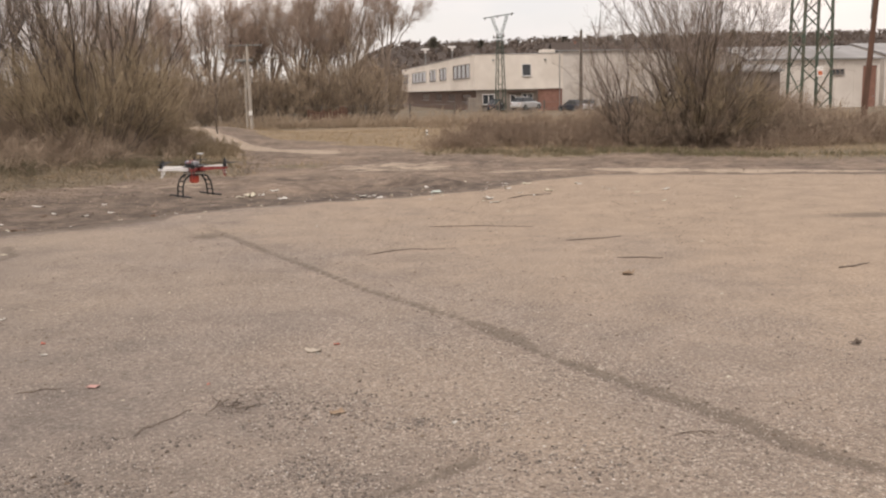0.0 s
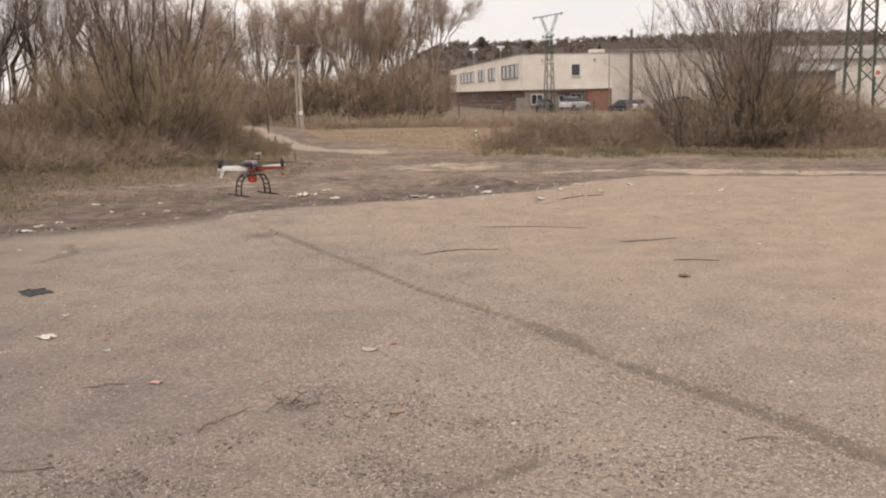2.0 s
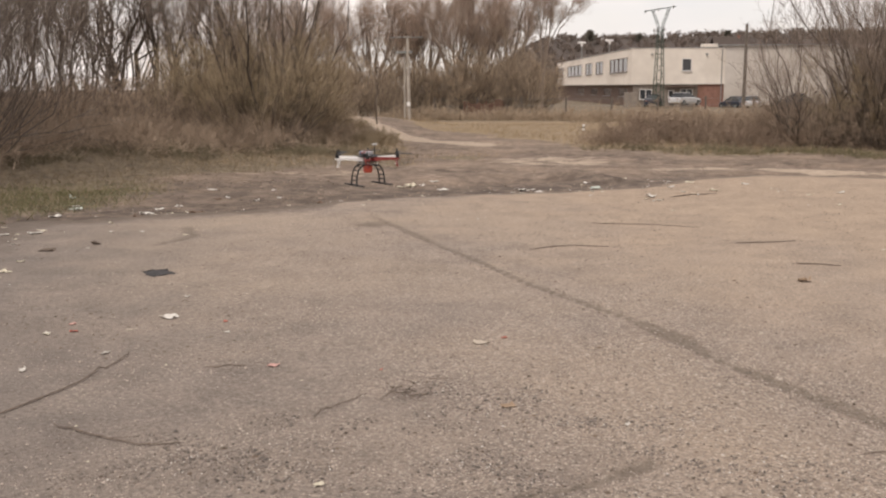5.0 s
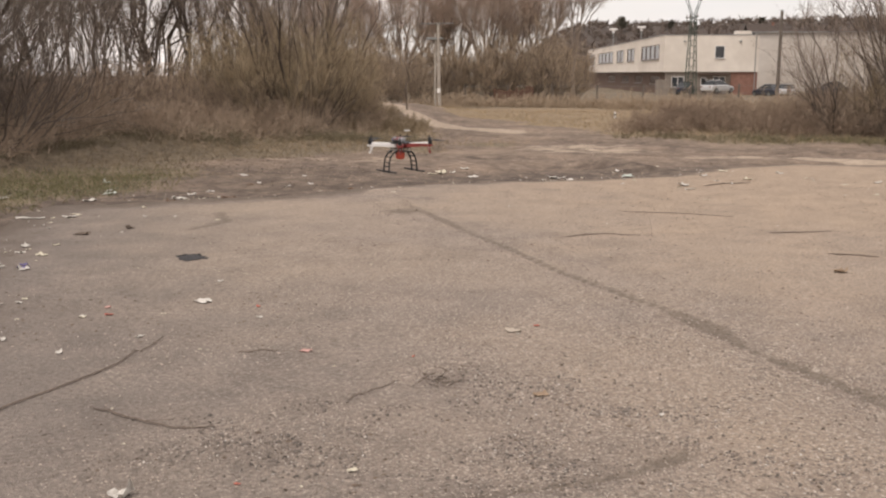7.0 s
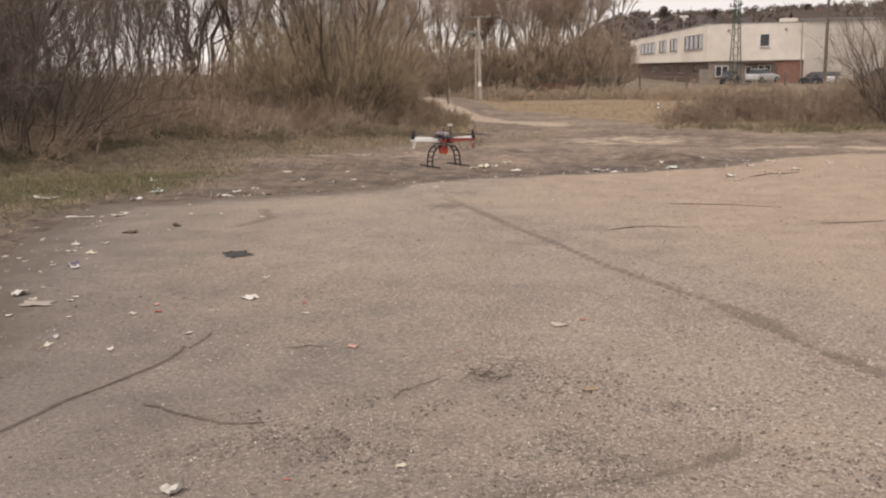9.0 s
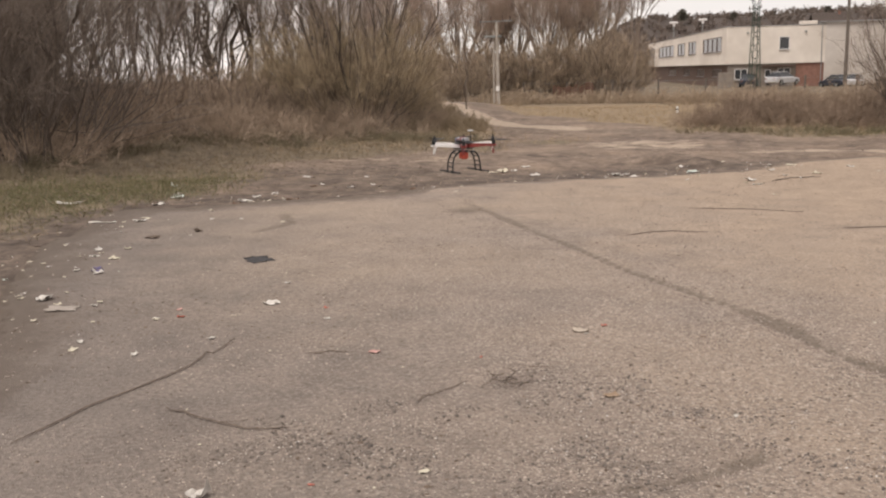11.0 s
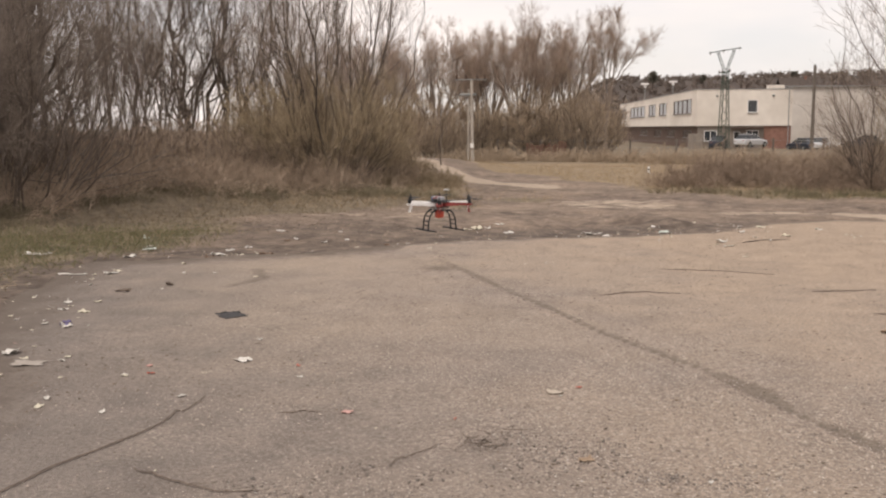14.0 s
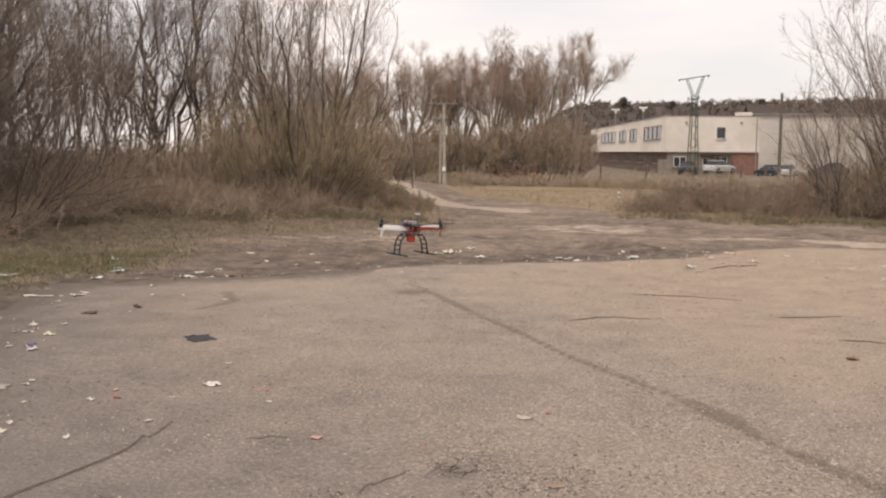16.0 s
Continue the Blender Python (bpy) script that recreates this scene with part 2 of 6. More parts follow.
PLASTER_GREY = surface("grey_brown_plaster", (0.20, 0.17, 0.145), (0.28, 0.24, 0.20), 1.5, 0.9, stains=(0.16, 0.13, 0.11))
FASCIA_BROWN = surface("dark_brown_fascia", (0.10, 0.068, 0.052), (0.15, 0.10, 0.078), 2.0, 0.8)
ROOF_DARK = surface("dark_weathered_roof_tiles", (0.060, 0.048, 0.042), (0.10, 0.080, 0.068), 1.5, 0.85)
BRICK_RED = surface("red_brown_brickwork", (0.20, 0.105, 0.08), (0.28, 0.155, 0.12), 3.0, 0.9, stains=(0.20, 0.11, 0.08))
ROOF_GREY = surface("grey_roof_sheet", (0.24, 0.235, 0.23), (0.33, 0.32, 0.31), 0.8, 0.6, stains=(0.21, 0.20, 0.19))
SHED_WHITE = surface("off_white_shed_wall", (0.56, 0.51, 0.46), (0.67, 0.62, 0.56), 0.7, 0.8, stains=(0.48, 0.43, 0.38))
CONCRETE = surface("pale_weathered_concrete", (0.34, 0.30, 0.26), (0.47, 0.425, 0.37), 6.0, 0.9, bump=0.3, stains=(0.28, 0.25, 0.21))
STEEL_GREEN = surface("green_painted_steel", (0.055, 0.078, 0.058), (0.10, 0.125, 0.092), 5.0, 0.6, metal=0.2, stains=(0.11, 0.085, 0.06))
STEEL_MAST = surface("dull_grey_green_steel", (0.045, 0.060, 0.048), (0.085, 0.105, 0.082), 5.0, 0.7, metal=0.2)
STEEL_GREY = surface("galvanised_steel", (0.22, 0.23, 0.22), (0.33, 0.34, 0.33), 6.0, 0.5, metal=0.6)
WOOD_POLE = surface("creosoted_pole", (0.085, 0.05, 0.036), (0.16, 0.092, 0.066), 9.0, 0.85, bump=0.4, stretch=(1, 1, 0.1))
WOOD_GREY = surface("weathered_grey_pole", (0.095, 0.08, 0.068), (0.16, 0.136, 0.115), 9.0, 0.9, bump=0.4, stretch=(1, 1, 0.1))
FAR_WOOD = make_twig("distant_bare_wood", (0.115, 0.092, 0.078), (0.175, 0.140, 0.118))
CONIFER = make_twig("dark_conifer", (0.115, 0.108, 0.086), (0.165, 0.150, 0.120))
FRAME_WHITE = surface("white_window_frame", (0.72, 0.70, 0.67), (0.80, 0.78, 0.75), 3.0, 0.5, bump=0)
GLASS, gn, gl, gb = material("dark_window_glass", 0.08)
gb.inputs["Base Color"].default_value = (0.035, 0.038, 0.042, 1)
gb.inputs["Specular IOR Level"].default_value = 0.6


# ---------------------------------------------------------------- mesh helpers
def link_mesh(name, me, mat, parent=None, label=""):
    ob = new(name, me)
    if mat is not None and not me.materials:
        me.materials.append(mat)
    ob.parent = parent
    if label:
        ob["label"] = label
    return ob


def part(name, bm, mat, parent=None, label=""):
    me = bpy.data.meshes.new(name)
    bm.to_mesh(me)
    bm.free()
    return link_mesh(name, me, mat, parent, label)


def thing(name, label, category, group="", m=None, kind=""):
    ob = new(name)
    if m is not None:
        ob.matrix_world = m
    return tagged(ob, label, category, group, kind)


def add_box(bm, lo, hi, bevel=0.0, m=None):
    r = bmesh.ops.create_cube(bm, size=1.0)
    vs = r["verts"]
    c = [(a + b) / 2 for a, b in zip(lo, hi)]
    s = [b - a for a, b in zip(lo, hi)]
    for v in vs:
        v.co = Vector((c[0] + v.co.x * s[0], c[1] + v.co.y * s[1], c[2] + v.co.z * s[2]))
    if bevel:
        es = list({e for v in vs for e in v.link_edges})
        vs = bmesh.ops.bevel(bm, geom=es, offset=bevel, segments=1, affect="EDGES", profile=0.5)["verts"]
    if m is not None:
        for v in vs:
            v.co = m @ v.co
    return bm


def box(lo, hi, bevel=0.0):
    return add_box(bmesh.new(), lo, hi, bevel)


def add_rod(bm, a, b, r0, r1=None, seg=8):
    a, b = Vector(a), Vector(b)
    r1 = r0 if r1 is None else r1
    d = b - a
    m = Matrix.Translation((a + b) / 2) @ d.to_track_quat("Z", "Y").to_matrix().to_4x4()
    bmesh.ops.create_cone(bm, cap_ends=True, segments=seg, radius1=r0, radius2=r1, depth=d.length, matrix=m)
    return bm


def rod(a, b, r0, r1=None, seg=8):
    return add_rod(bmesh.new(), a, b, r0, r1, seg)


def mesh_arrays(name, verts, faces):
    me = bpy.data.meshes.new(name)
    me.from_pydata(verts.tolist() if hasattr(verts, "tolist") else verts, [], faces.tolist() if hasattr(faces, "tolist") else faces)
    me.update()
    return me


def tube_arrays(batches):
    """Three-sided tapering tubes along batches of lines: (points n x k x 3, radii n x k)."""
    V, Fc, base = [], [], 0
    for P, R in batches:
        n, k, _ = P.shape
        T = np.gradient(P, axis=1)
        T /= np.linalg.norm(T, axis=2, keepdims=True) + 1e-9
        ref = np.where(np.abs(T[..., 2:3]) > 0.9, np.array([1.0, 0, 0]), np.array([0, 0, 1.0]))
        U = np.cross(T, ref)
        U /= np.linalg.norm(U, axis=2, keepdims=True) + 1e-9
        W = np.cross(T, U)
        ring = [P + R[..., None] * (math.cos(a) * U + math.sin(a) * W) for a in (0.0, 2.0944, 4.1888)]
        V.append(np.stack(ring, axis=2).reshape(-1, 3))
        idx = base + np.arange(n * k * 3).reshape(n, k, 3)
        for s in range(3):
            a, b2 = idx[:, :-1, s], idx[:, :-1, (s + 1) % 3]
            c, d = idx[:, 1:, (s + 1) % 3], idx[:, 1:, s]
            Fc.append(np.stack([a, b2, c, d], axis=-1).reshape(-1, 4))
        base += n * k * 3
    return np.concatenate(V), np.concatenate(Fc)


def tubes(name, batches, mat, parent=None, label=""):
    v, f = tube_arrays(batches)
    return link_mesh(name, mesh_arrays(name, v, f), mat, parent, label)


def unit(a):
    return a / (np.linalg.norm(a, axis=-1, keepdims=True) + 1e-9)


def sprout(rng, P, R, each, span, angle, length, up, k, ratio=0.6, wander=0.15, droop=0.0):
    """Side shoots: each line of the batch grows some, between two fractions of its length."""
    n, kp, _ = P.shape
    par = np.repeat(np.arange(n), each)
    t = rng.uniform(span[0], span[1], n * each) * (kp - 1)
    i = np.minimum(t.astype(int), kp - 2)
    fr = (t - i)[:, None]
    start = P[par, i] * (1 - fr) + P[par, i + 1] * fr
    tan = unit(P[par, i + 1] - P[par, i])
    r0 = (R[par, i] * (1 - fr[:, 0]) + R[par, i + 1] * fr[:, 0]) * ratio
    side = unit(np.cross(tan, rng.normal(size=(n * each, 3))))
    ang = np.radians(rng.uniform(angle[0], angle[1], n * each))[:, None]
    d = unit(tan * np.cos(ang) + side * np.sin(ang) + np.array([0, 0, up]))
    ln = rng.uniform(length[0], length[1], n * each) * (1.15 - 0.5 * t / (kp - 1))
    return strand(rng, start, d, ln, r0, k, wander, up * 0.6 - droop)


def strand(rng, start, d, ln, r0, k, wander, lift, tip=0.25):
    s = np.linspace(0, 1, k)[None, :, None]
    bend = rng.normal(size=d.shape) * wander + np.array([0, 0, lift])
    P = start[:, None] + ln[:, None, None] * (d[:, None] * s + bend[:, None] * s * s * 0.5)
    P += rng.normal(size=P.shape) * (ln[:, None, None] * 0.018) * (s > 0)
    R = r0[:, None] * (1 - (1 - tip) * s[0, :, 0][None])
    return P, R


def bare_tree(name, seed, label, category, height, spread, mat, group="", r0=0.14, limbs=14, fan=(18, 45), lean=(0.0, 0.0), first=0.18, twigs=(7, 6, 4), thin=1.0, forks=1):
    """A leafless tree: tapered trunk or forked trunks, limbs, branches and a haze of twigs."""
    rng = np.random.default_rng(seed)
    root = thing(name, label, category, group)
    az = rng.uniform(0, 6.28, forks)
    d = unit(np.stack([np.cos(az) * 0.16 * (forks > 1) + lean[0], np.sin(az) * 0.16 * (forks > 1) + lean[1], np.ones(forks)], 1))
    start = np.stack([np.cos(az) * 0.15 * (forks > 1), np.sin(az) * 0.15 * (forks > 1), np.full(forks, -0.1)], 1)
    P, R = strand(rng, start, d, height * rng.uniform(0.85, 1.0, forks), np.full(forks, r0), 10, 0.08, 0.02, 0.12)
    P1, R1 = sprout(rng, P, R, limbs, (first, 0.95), fan, (spread * 0.55, spread), 0.35, 7, 0.5, 0.2)
    P2, R2 = sprout(rng, P1, R1, twigs[0], (0.15, 0.97), (20, 50), (spread * 0.22, spread * 0.45), 0.3, 5, 0.55)
    P3, R3 = sprout(rng, P2, np.maximum(R2, 0.006), twigs[1], (0.15, 1.0), (20, 55), (spread * 0.09, spread * 0.2), 0.2, 3, 0.6)
    R3 = np.maximum(R3, 0.0045 * thin)
    P4, R4 = sprout(rng, P3, R3, twigs[2], (0.2, 1.0), (20, 60), (spread * 0.05, spread * 0.11), 0.15, 2, 0.75)
    R4 = np.maximum(R4, 0.0036 * thin)
    for i in range(forks):
        tubes("trunk", [(P[i:i + 1], R[i:i + 1])], BARK_DARK, root)
    for i in range(len(P1)):
        tubes("limb", [(P1[i:i + 1], R1[i:i + 1])], BARK_DARK, root)
    tagged(tubes("branch_mass", [(P2, np.maximum(R2, 0.007 * thin))], BARK_DARK, root), kind="stuff")
    tagged(tubes("crown", [(P3, R3), (P4, R4)], mat, root), kind="stuff")
    return root


def thicket(name, seed, label, spots, height, per, mat, kind="stuff", thin=1.0, lay=0.5):
    """Tangled undergrowth that nobody could count: canes and twigs round many spots (x, y, z, radius, height factor)."""
    rng = np.random.default_rng(seed)
    spots = np.array(spots)
    who = np.repeat(np.arange(len(spots)), per)
    s = spots[who]
    n = len(who)
    rr, aa = np.sqrt(rng.uniform(0, 1, n)) * s[:, 3], rng.uniform(0, 6.28, n)
    start = np.stack([s[:, 0] + rr * np.cos(aa), s[:, 1] + rr * np.sin(aa), s[:, 2] - 0.05], 1)
    d = unit(np.stack([rng.normal(size=n) * lay, rng.normal(size=n) * lay, np.ones(n)], 1))
    ln = height * s[:, 4] * rng.uniform(0.45, 1.1, n)
    P, R = strand(rng, start, d, ln, rng.uniform(0.006, 0.013, n) * thin, 5, 0.45, -0.35 * lay, 0.4)
    P1, R1 = sprout(rng, P, R, 5, (0.1, 1.0), (25, 70), (0.18 * height, 0.42 * height), 0.1, 3, 0.7, 0.3)
    P2, R2 = sprout(rng, P1, R1, 2, (0.2, 1.0), (25, 70), (0.08 * height, 0.2 * height), 0.05, 2, 0.8, 0.3)
    ob = tubes(name, [(P, R), (P1, np.maximum(R1, 0.004 * thin)), (P2, np.maximum(R2, 0.0035 * thin))], mat)
    return tagged(ob, label, "undergrowth", kind=kind)


def place(x, y, z=0.0, turn=0.0, size=1.0, tall=None):
    return Matrix.Translation((x, y, z)) @ Matrix.Rotation(radians(turn), 4, "Z") @ Matrix.Diagonal((size, size, size if tall is None else tall, 1))


# ---------------------------------------------------------------- ground
def seg_dist(X, Y, line):
    """Distance to a polyline."""
    best = np.full(X.shape, 1e9)
    for (ax, ay), (bx, by) in zip(line[:-1], line[1:]):
        dx, dy = bx - ax, by - ay
        t = np.clip(((X - ax) * dx + (Y - ay) * dy) / (dx * dx + dy * dy + 1e-9), 0, 1)
        best = np.minimum(best, np.hypot(X - ax - t * dx, Y - ay - t * dy))
    return best


def inside(X, Y, poly):
    odd = np.zeros(X.shape, bool)
    for (ax, ay), (bx, by) in zip(poly, poly[1:] + poly[:1]):
        hit = ((ay > Y) != (by > Y)) & (X < (bx - ax) * (Y - ay) / (by - ay + 1e-12) + ax)
        odd ^= hit
    return odd


def signed(X, Y, poly):
    d = seg_dist(X, Y, poly + poly[:1])
    return np.where(inside(X, Y, poly), -d, d)


def soft_noise(X, Y, scale, seed):
    """Smooth value noise on arrays, about -1 to 1."""
    rng = np.random.default_rng(seed)
    grid = rng.uniform(-1, 1, (128, 128))
    u, v = X / scale, Y / scale
    i, j = np.floor(u).astype(int), np.floor(v).astype(int)
    fu, fv = u - i, v - j
    fu, fv = fu * fu * (3 - 2 * fu), fv * fv * (3 - 2 * fv)
    g = grid
    a, b = g[i % 128, j % 128], g[(i + 1) % 128, j % 128]
    c, d = g[i % 128, (j + 1) % 128], g[(i + 1) % 128, (j + 1) % 128]
    return (a * (1 - fu) + b * fu) * (1 - fv) + (c * (1 - fu) + d * fu) * fv


PAD = [(-2.2, -3.0), (-2.9, 1.5), (-3.6, 3.6), (-4.4, 4.7), (-5.1, 5.6), (-5.75, 6.8), (-6.3, 7.8), (-6.85, 9.3), (-6.95, 10.3), (-6.0, 10.85),
       (-4.6, 11.5), (-3.8, 12.75), (-2.34, 13.5), (-1.2, 14.2), (0.4, 14.95), (1.55, 16.65), (2.9, 17.45), (5.0, 17.1), (7.7, 16.5), (12.0, 15.3), (13.0, -3.0)]


RUTS = ([(-9, 14.2), (-4.5, 15.2), (0.5, 17.2), (5, 18.6)], [(-7, 17.0), (-2.5, 18.2), (3.0, 20.6), (8, 19.2)], [(-5.0, 25.5), (-1.5, 23.6), (2.5, 21.6)])


def ground_height(X, Y):
    dip = -1.0 * np.clip((Y - 45) / 60, 0, 1)
    # the bank under the brambles
    bank = 0.4 * np.exp(-((Y - 27.6) / 1.5) ** 2) * np.clip((X + 0.3) / 1.6, 0, 1) * np.clip((16 - X) / 3, 0, 1)
    # the rough bank under the thicket
    edge = -6.9 - 0.42 * np.clip(24.4 - Y, -2, 12)
    left = 0.42 * np.clip((edge - X) / 2.6, 0, 1) * np.clip((Y - 11) / 5, 0, 1) * np.clip((44 - Y) / 6, 0, 1)
    rough = 0.045 * soft_noise(X, Y, 2.3, 3) + 0.022 * soft_noise(X, Y, 0.7, 4)
    for rut in RUTS:
        rough = rough - 0.05 * np.clip(1.0 - seg_dist(X, Y, rut) / 0.3, 0, 1)
    # a churned-up ridge of soil
    rough = rough + 0.15 * np.clip(1.0 - seg_dist(X, Y, [(-0.8, 17.3), (-0.3, 16.95), (0.15, 16.65)]) / 0.34, 0, 1)
    return -0.055 + dip + bank + left + rough


def zones(X, Y):
    turf = np.zeros(X.shape)
    wob = 0.7 * soft_noise(X, Y, 2.6, 11) + 0.3 * soft_noise(X, Y, 0.9, 12)

    def within(poly, soft=0.9):
        return np.clip(0.5 - (signed(X, Y, poly) + wob * soft) / (1.5 * soft), 0, 1)
    verge = [(-60, 0), (-7.5, 6.0), (-7.6, 9.8), (-7.2, 12.0), (-7.4, 14.2), (-8.6, 15.8), (-8.2, 17.6), (-6.9, 17.6), (-6.2, 18.8), (-5.4, 20.0), (-4.3, 19.6), (-4.4, 22.2), (-4.9, 24.5),
             (-5.7, 26.4), (-7.7, 31.0), (-9.8, 36.0), (-10.8, 40), (-60, 60)]
    field = [(-40, 60), (-10.4, 43.5), (-8.8, 41.0), (-6.4, 36.6), (-3.5, 30.4), (-1.5, 27.4), (0.0, 25.0), (2.0, 23.8), (6.5, 22.0), (9.5, 19.8), (30, 12), (90, 30), (90, 180), (-90, 180)]
    tuft = [(-4.3, 21.2), (-2.6, 21.0), (-2.4, 22.6), (-3.9, 23.2)]
    turf = np.maximum.reduce([within(verge), within(field), 0.8 * within(tuft, 0.6)])
    track = seg_dist(X, Y, [(-11.0, 39.0), (-9.0, 35.2), (-7.0, 31.2), (-5.2, 28.3), (-3.4, 26.6)])
    strip = seg_dist(X, Y, [(2.2, 19.45), (4.4, 18.5), (8.0, 17.2), (13.0, 15.9)])
    spot = np.hypot((X + 1.1) / 1.5, (Y - 21.2) / 1.4)
    spot2 = np.hypot((X + 5.4) / 2.0, (Y - 17.4) / 0.9)
    spot3 = np.hypot((X - 1.3) / 0.8, (Y - 19.2) / 0.5)
    pale = np.maximum.reduce([np.clip(1.25 - track / 0.7, 0, 1), np.clip(1.3 - strip / 0.42, 0, 1), np.clip(1.3 - spot, 0, 0.56), np.clip(1.1 - spot2, 0, 0.42), np.clip(1.2 - spot3, 0, 0.5)])
    turf = turf * (1 - np.clip(pale * 1.6, 0, 1))
    green = np.clip(1 - np.hypot((X + 8.6) / 3.2, (Y - 12.0) / 3.6), 0, 1) * 1.6
    return turf, pale, np.clip(green, 0, 1)


def float_attribute(me, name, values):
    a = me.attributes.new(name, "FLOAT", "POINT")
    a.data.foreach_set("value", np.ascontiguousarray(values, dtype=np.float32))


def grid_mesh(name, xs, ys, height):
    X, Y = np.meshgrid(xs, ys)
    Z = height(X, Y)
    v = np.stack([X, Y, Z], -1).reshape(-1, 3)
    idx = np.arange(X.size).reshape(X.shape)
    f = np.stack([idx[:-1, :-1], idx[:-1, 1:], idx[1:, 1:], idx[1:, :-1]], -1).reshape(-1, 4)
    me = mesh_arrays(name, v, f)
    me.shade_smooth()
    return me, X.ravel(), Y.ravel()


gxs = np.concatenate([-20 - 1480 * np.linspace(1, 0, 26)[:-1] ** 2.2, np.arange(-20, 18, 0.24), 18 + 1480 * np.linspace(0, 1, 26) ** 2.2])
gys = np.concatenate([np.linspace(-900, -6, 14)[:-1], np.arange(-6, 44, 0.24), 44 + 1450 * np.linspace(0, 1, 30) ** 2.2])
g_me, GX, GY = grid_mesh("ground", gxs, gys, ground_height)
under = signed(GX, GY, PAD) < -0.35
gz = np.empty(len(GX) * 3)
g_me.vertices.foreach_get("co", gz)
gz[2::3] -= np.where(under, 0.25, 0.0)
g_me.vertices.foreach_set("co", gz)
zt, zp, zg = zones(GX, GY)
float_attribute(g_me, "turf", zt)
float_attribute(g_me, "pale", zp)
float_attribute(g_me, "green", zg)
PE = [(-4.0, 2.0), (-5.6, 5.2), (-6.9, 8.0), (-7.5, 10.2), (-6.0, 11.7), (-4.2, 12.9), (-2.4, 14.3), (-1.0, 15.0), (0.3, 15.8), (0.9, 16.4)]
wetness = np.clip(1.3 - seg_dist(GX, GY, PE) / 1.55, 0, 1)
wetness = np.maximum(wetness, 0.75 * np.clip(1.4 - np.hypot((GX + 5.2) / 3.6, (GY - 14.4) / 2.4), 0, 1))
wetness = np.maximum(wetness, 1.25 * np.clip(1.35 - np.hypot((GX + 6.9) / 1.3, (GY - 8.4) / 2.2), 0, 1))
for rut in (*RUTS, [(-0.9, 17.2), (-0.3, 16.8), (0.2, 16.5)]):
    wetness = np.maximum(wetness, np.clip(1.0 - seg_dist(GX, GY, rut) / 0.34, 0, 1) * 0.9)
float_attribute(g_me, "wet", wetness)
float_attribute(g_me, "dry", np.clip((GY - 23) / 3, 0, 1) * np.clip((48 - GY) / 4, 0, 1) * np.clip((GX + 9.5) / 2, 0, 1))
ground = tagged(link_mesh("ground", g_me, EARTH), "muddy bare earth with dry grass verges", "ground", kind="structure")

SEAM = [(-2.9, 11.3), (-2.45, 10.6), (-2.02, 9.85), (-1.3, 8.6), (-0.69, 7.5), (-0.22, 6.85), (0.2, 6.3)]
SEAM2 = [(0.16, 6.34), (0.34, 6.02), (0.56, 5.5), (0.91, 4.98), (1.15, 4.6), (1.37, 4.22), (1.5, 3.9), (1.9, 3.45), (3.0, 2.4)]
SEAM3 = [(-0.9, 3.15), (-0.31, 3.48), (-0.1, 3.62), (0.1, 3.84)]


def pad_seam(X, Y):
    w = 1 + 0.55 * soft_noise(X, Y, 0.5, 21)
    a = np.clip(1 - seg_dist(X, Y, SEAM) / (0.05 * w + 0.010 * (Y - 3).clip(0)), 0, 1) * (0.95 + 0.25 * soft_noise(X, Y, 0.8, 23))
    b = np.clip(1 - seg_dist(X, Y, SEAM2) / (0.125 * w), 0, 1) * (1.1 + 0.2 * soft_noise(X, Y, 0.35, 24))
    c = np.clip(1 - seg_dist(X, Y, SEAM3) / (0.085 * w), 0, 1)
    # short cross cracks and a scuffed hollow
    d = np.clip(1 - seg_dist(X, Y, [(-4.75, 10.1), (-4.4, 9.5), (-4.55, 8.9)]) / (0.16 * w), 0, 1) * 0.75
    e = np.clip(1 - np.hypot((X + 2.7) / 0.5, (Y - 10.6) / 0.5), 0, 1) * 0.85
    h = np.clip(1 - np.hypot((X - 5.1) / 1.2, (Y - 11.2) / 0.5), 0, 1) * 0.95
    k = np.clip(1 - np.hypot((X + 1.06) / 0.2, (Y - 4.62) / 0.22), 0, 1) * (0.55 + 0.45 * soft_noise(X, Y, 0.06, 9))
    # hairline cracks
    q = np.zeros(X.shape)
    for line in ([(2.6, 12.4), (4.2, 11.6), (6.5, 11.4), (8.5, 10.9)], [(3.2, 9.9), (4.6, 9.6), (5.6, 9.7)], [(-3.6, 9.0), (-2.6, 8.3), (-2.3, 7.6)], [(-4.9, 7.2), (-4.2, 6.4), (-4.1, 5.6)], [(0.6, 11.6), (1.6, 11.3), (2.6, 11.5)]):
        q = np.maximum(q, np.clip(1 - seg_dist(X, Y, line) / (0.05 * w), 0, 1) * 0.62)
    return np.maximum.reduce([a, b, c, d, e, h, k, q])


PSD = {}


def pad_height(X, Y):
    sd = signed(X, Y, PAD) + 0.12 * soft_noise(X, Y, 0.9, 5) + 0.06 * soft_noise(X, Y, 0.25, 6)
    PSD["sd"] = sd
    PSD["seam"] = pad_seam(X, Y)
    z = 0.012 * soft_noise(X, Y, 1.6, 7) + 0.004 * soft_noise(X, Y, 0.3, 8) - 0.014 * PSD["seam"]
    return np.where(sd > 0, -0.14, z)


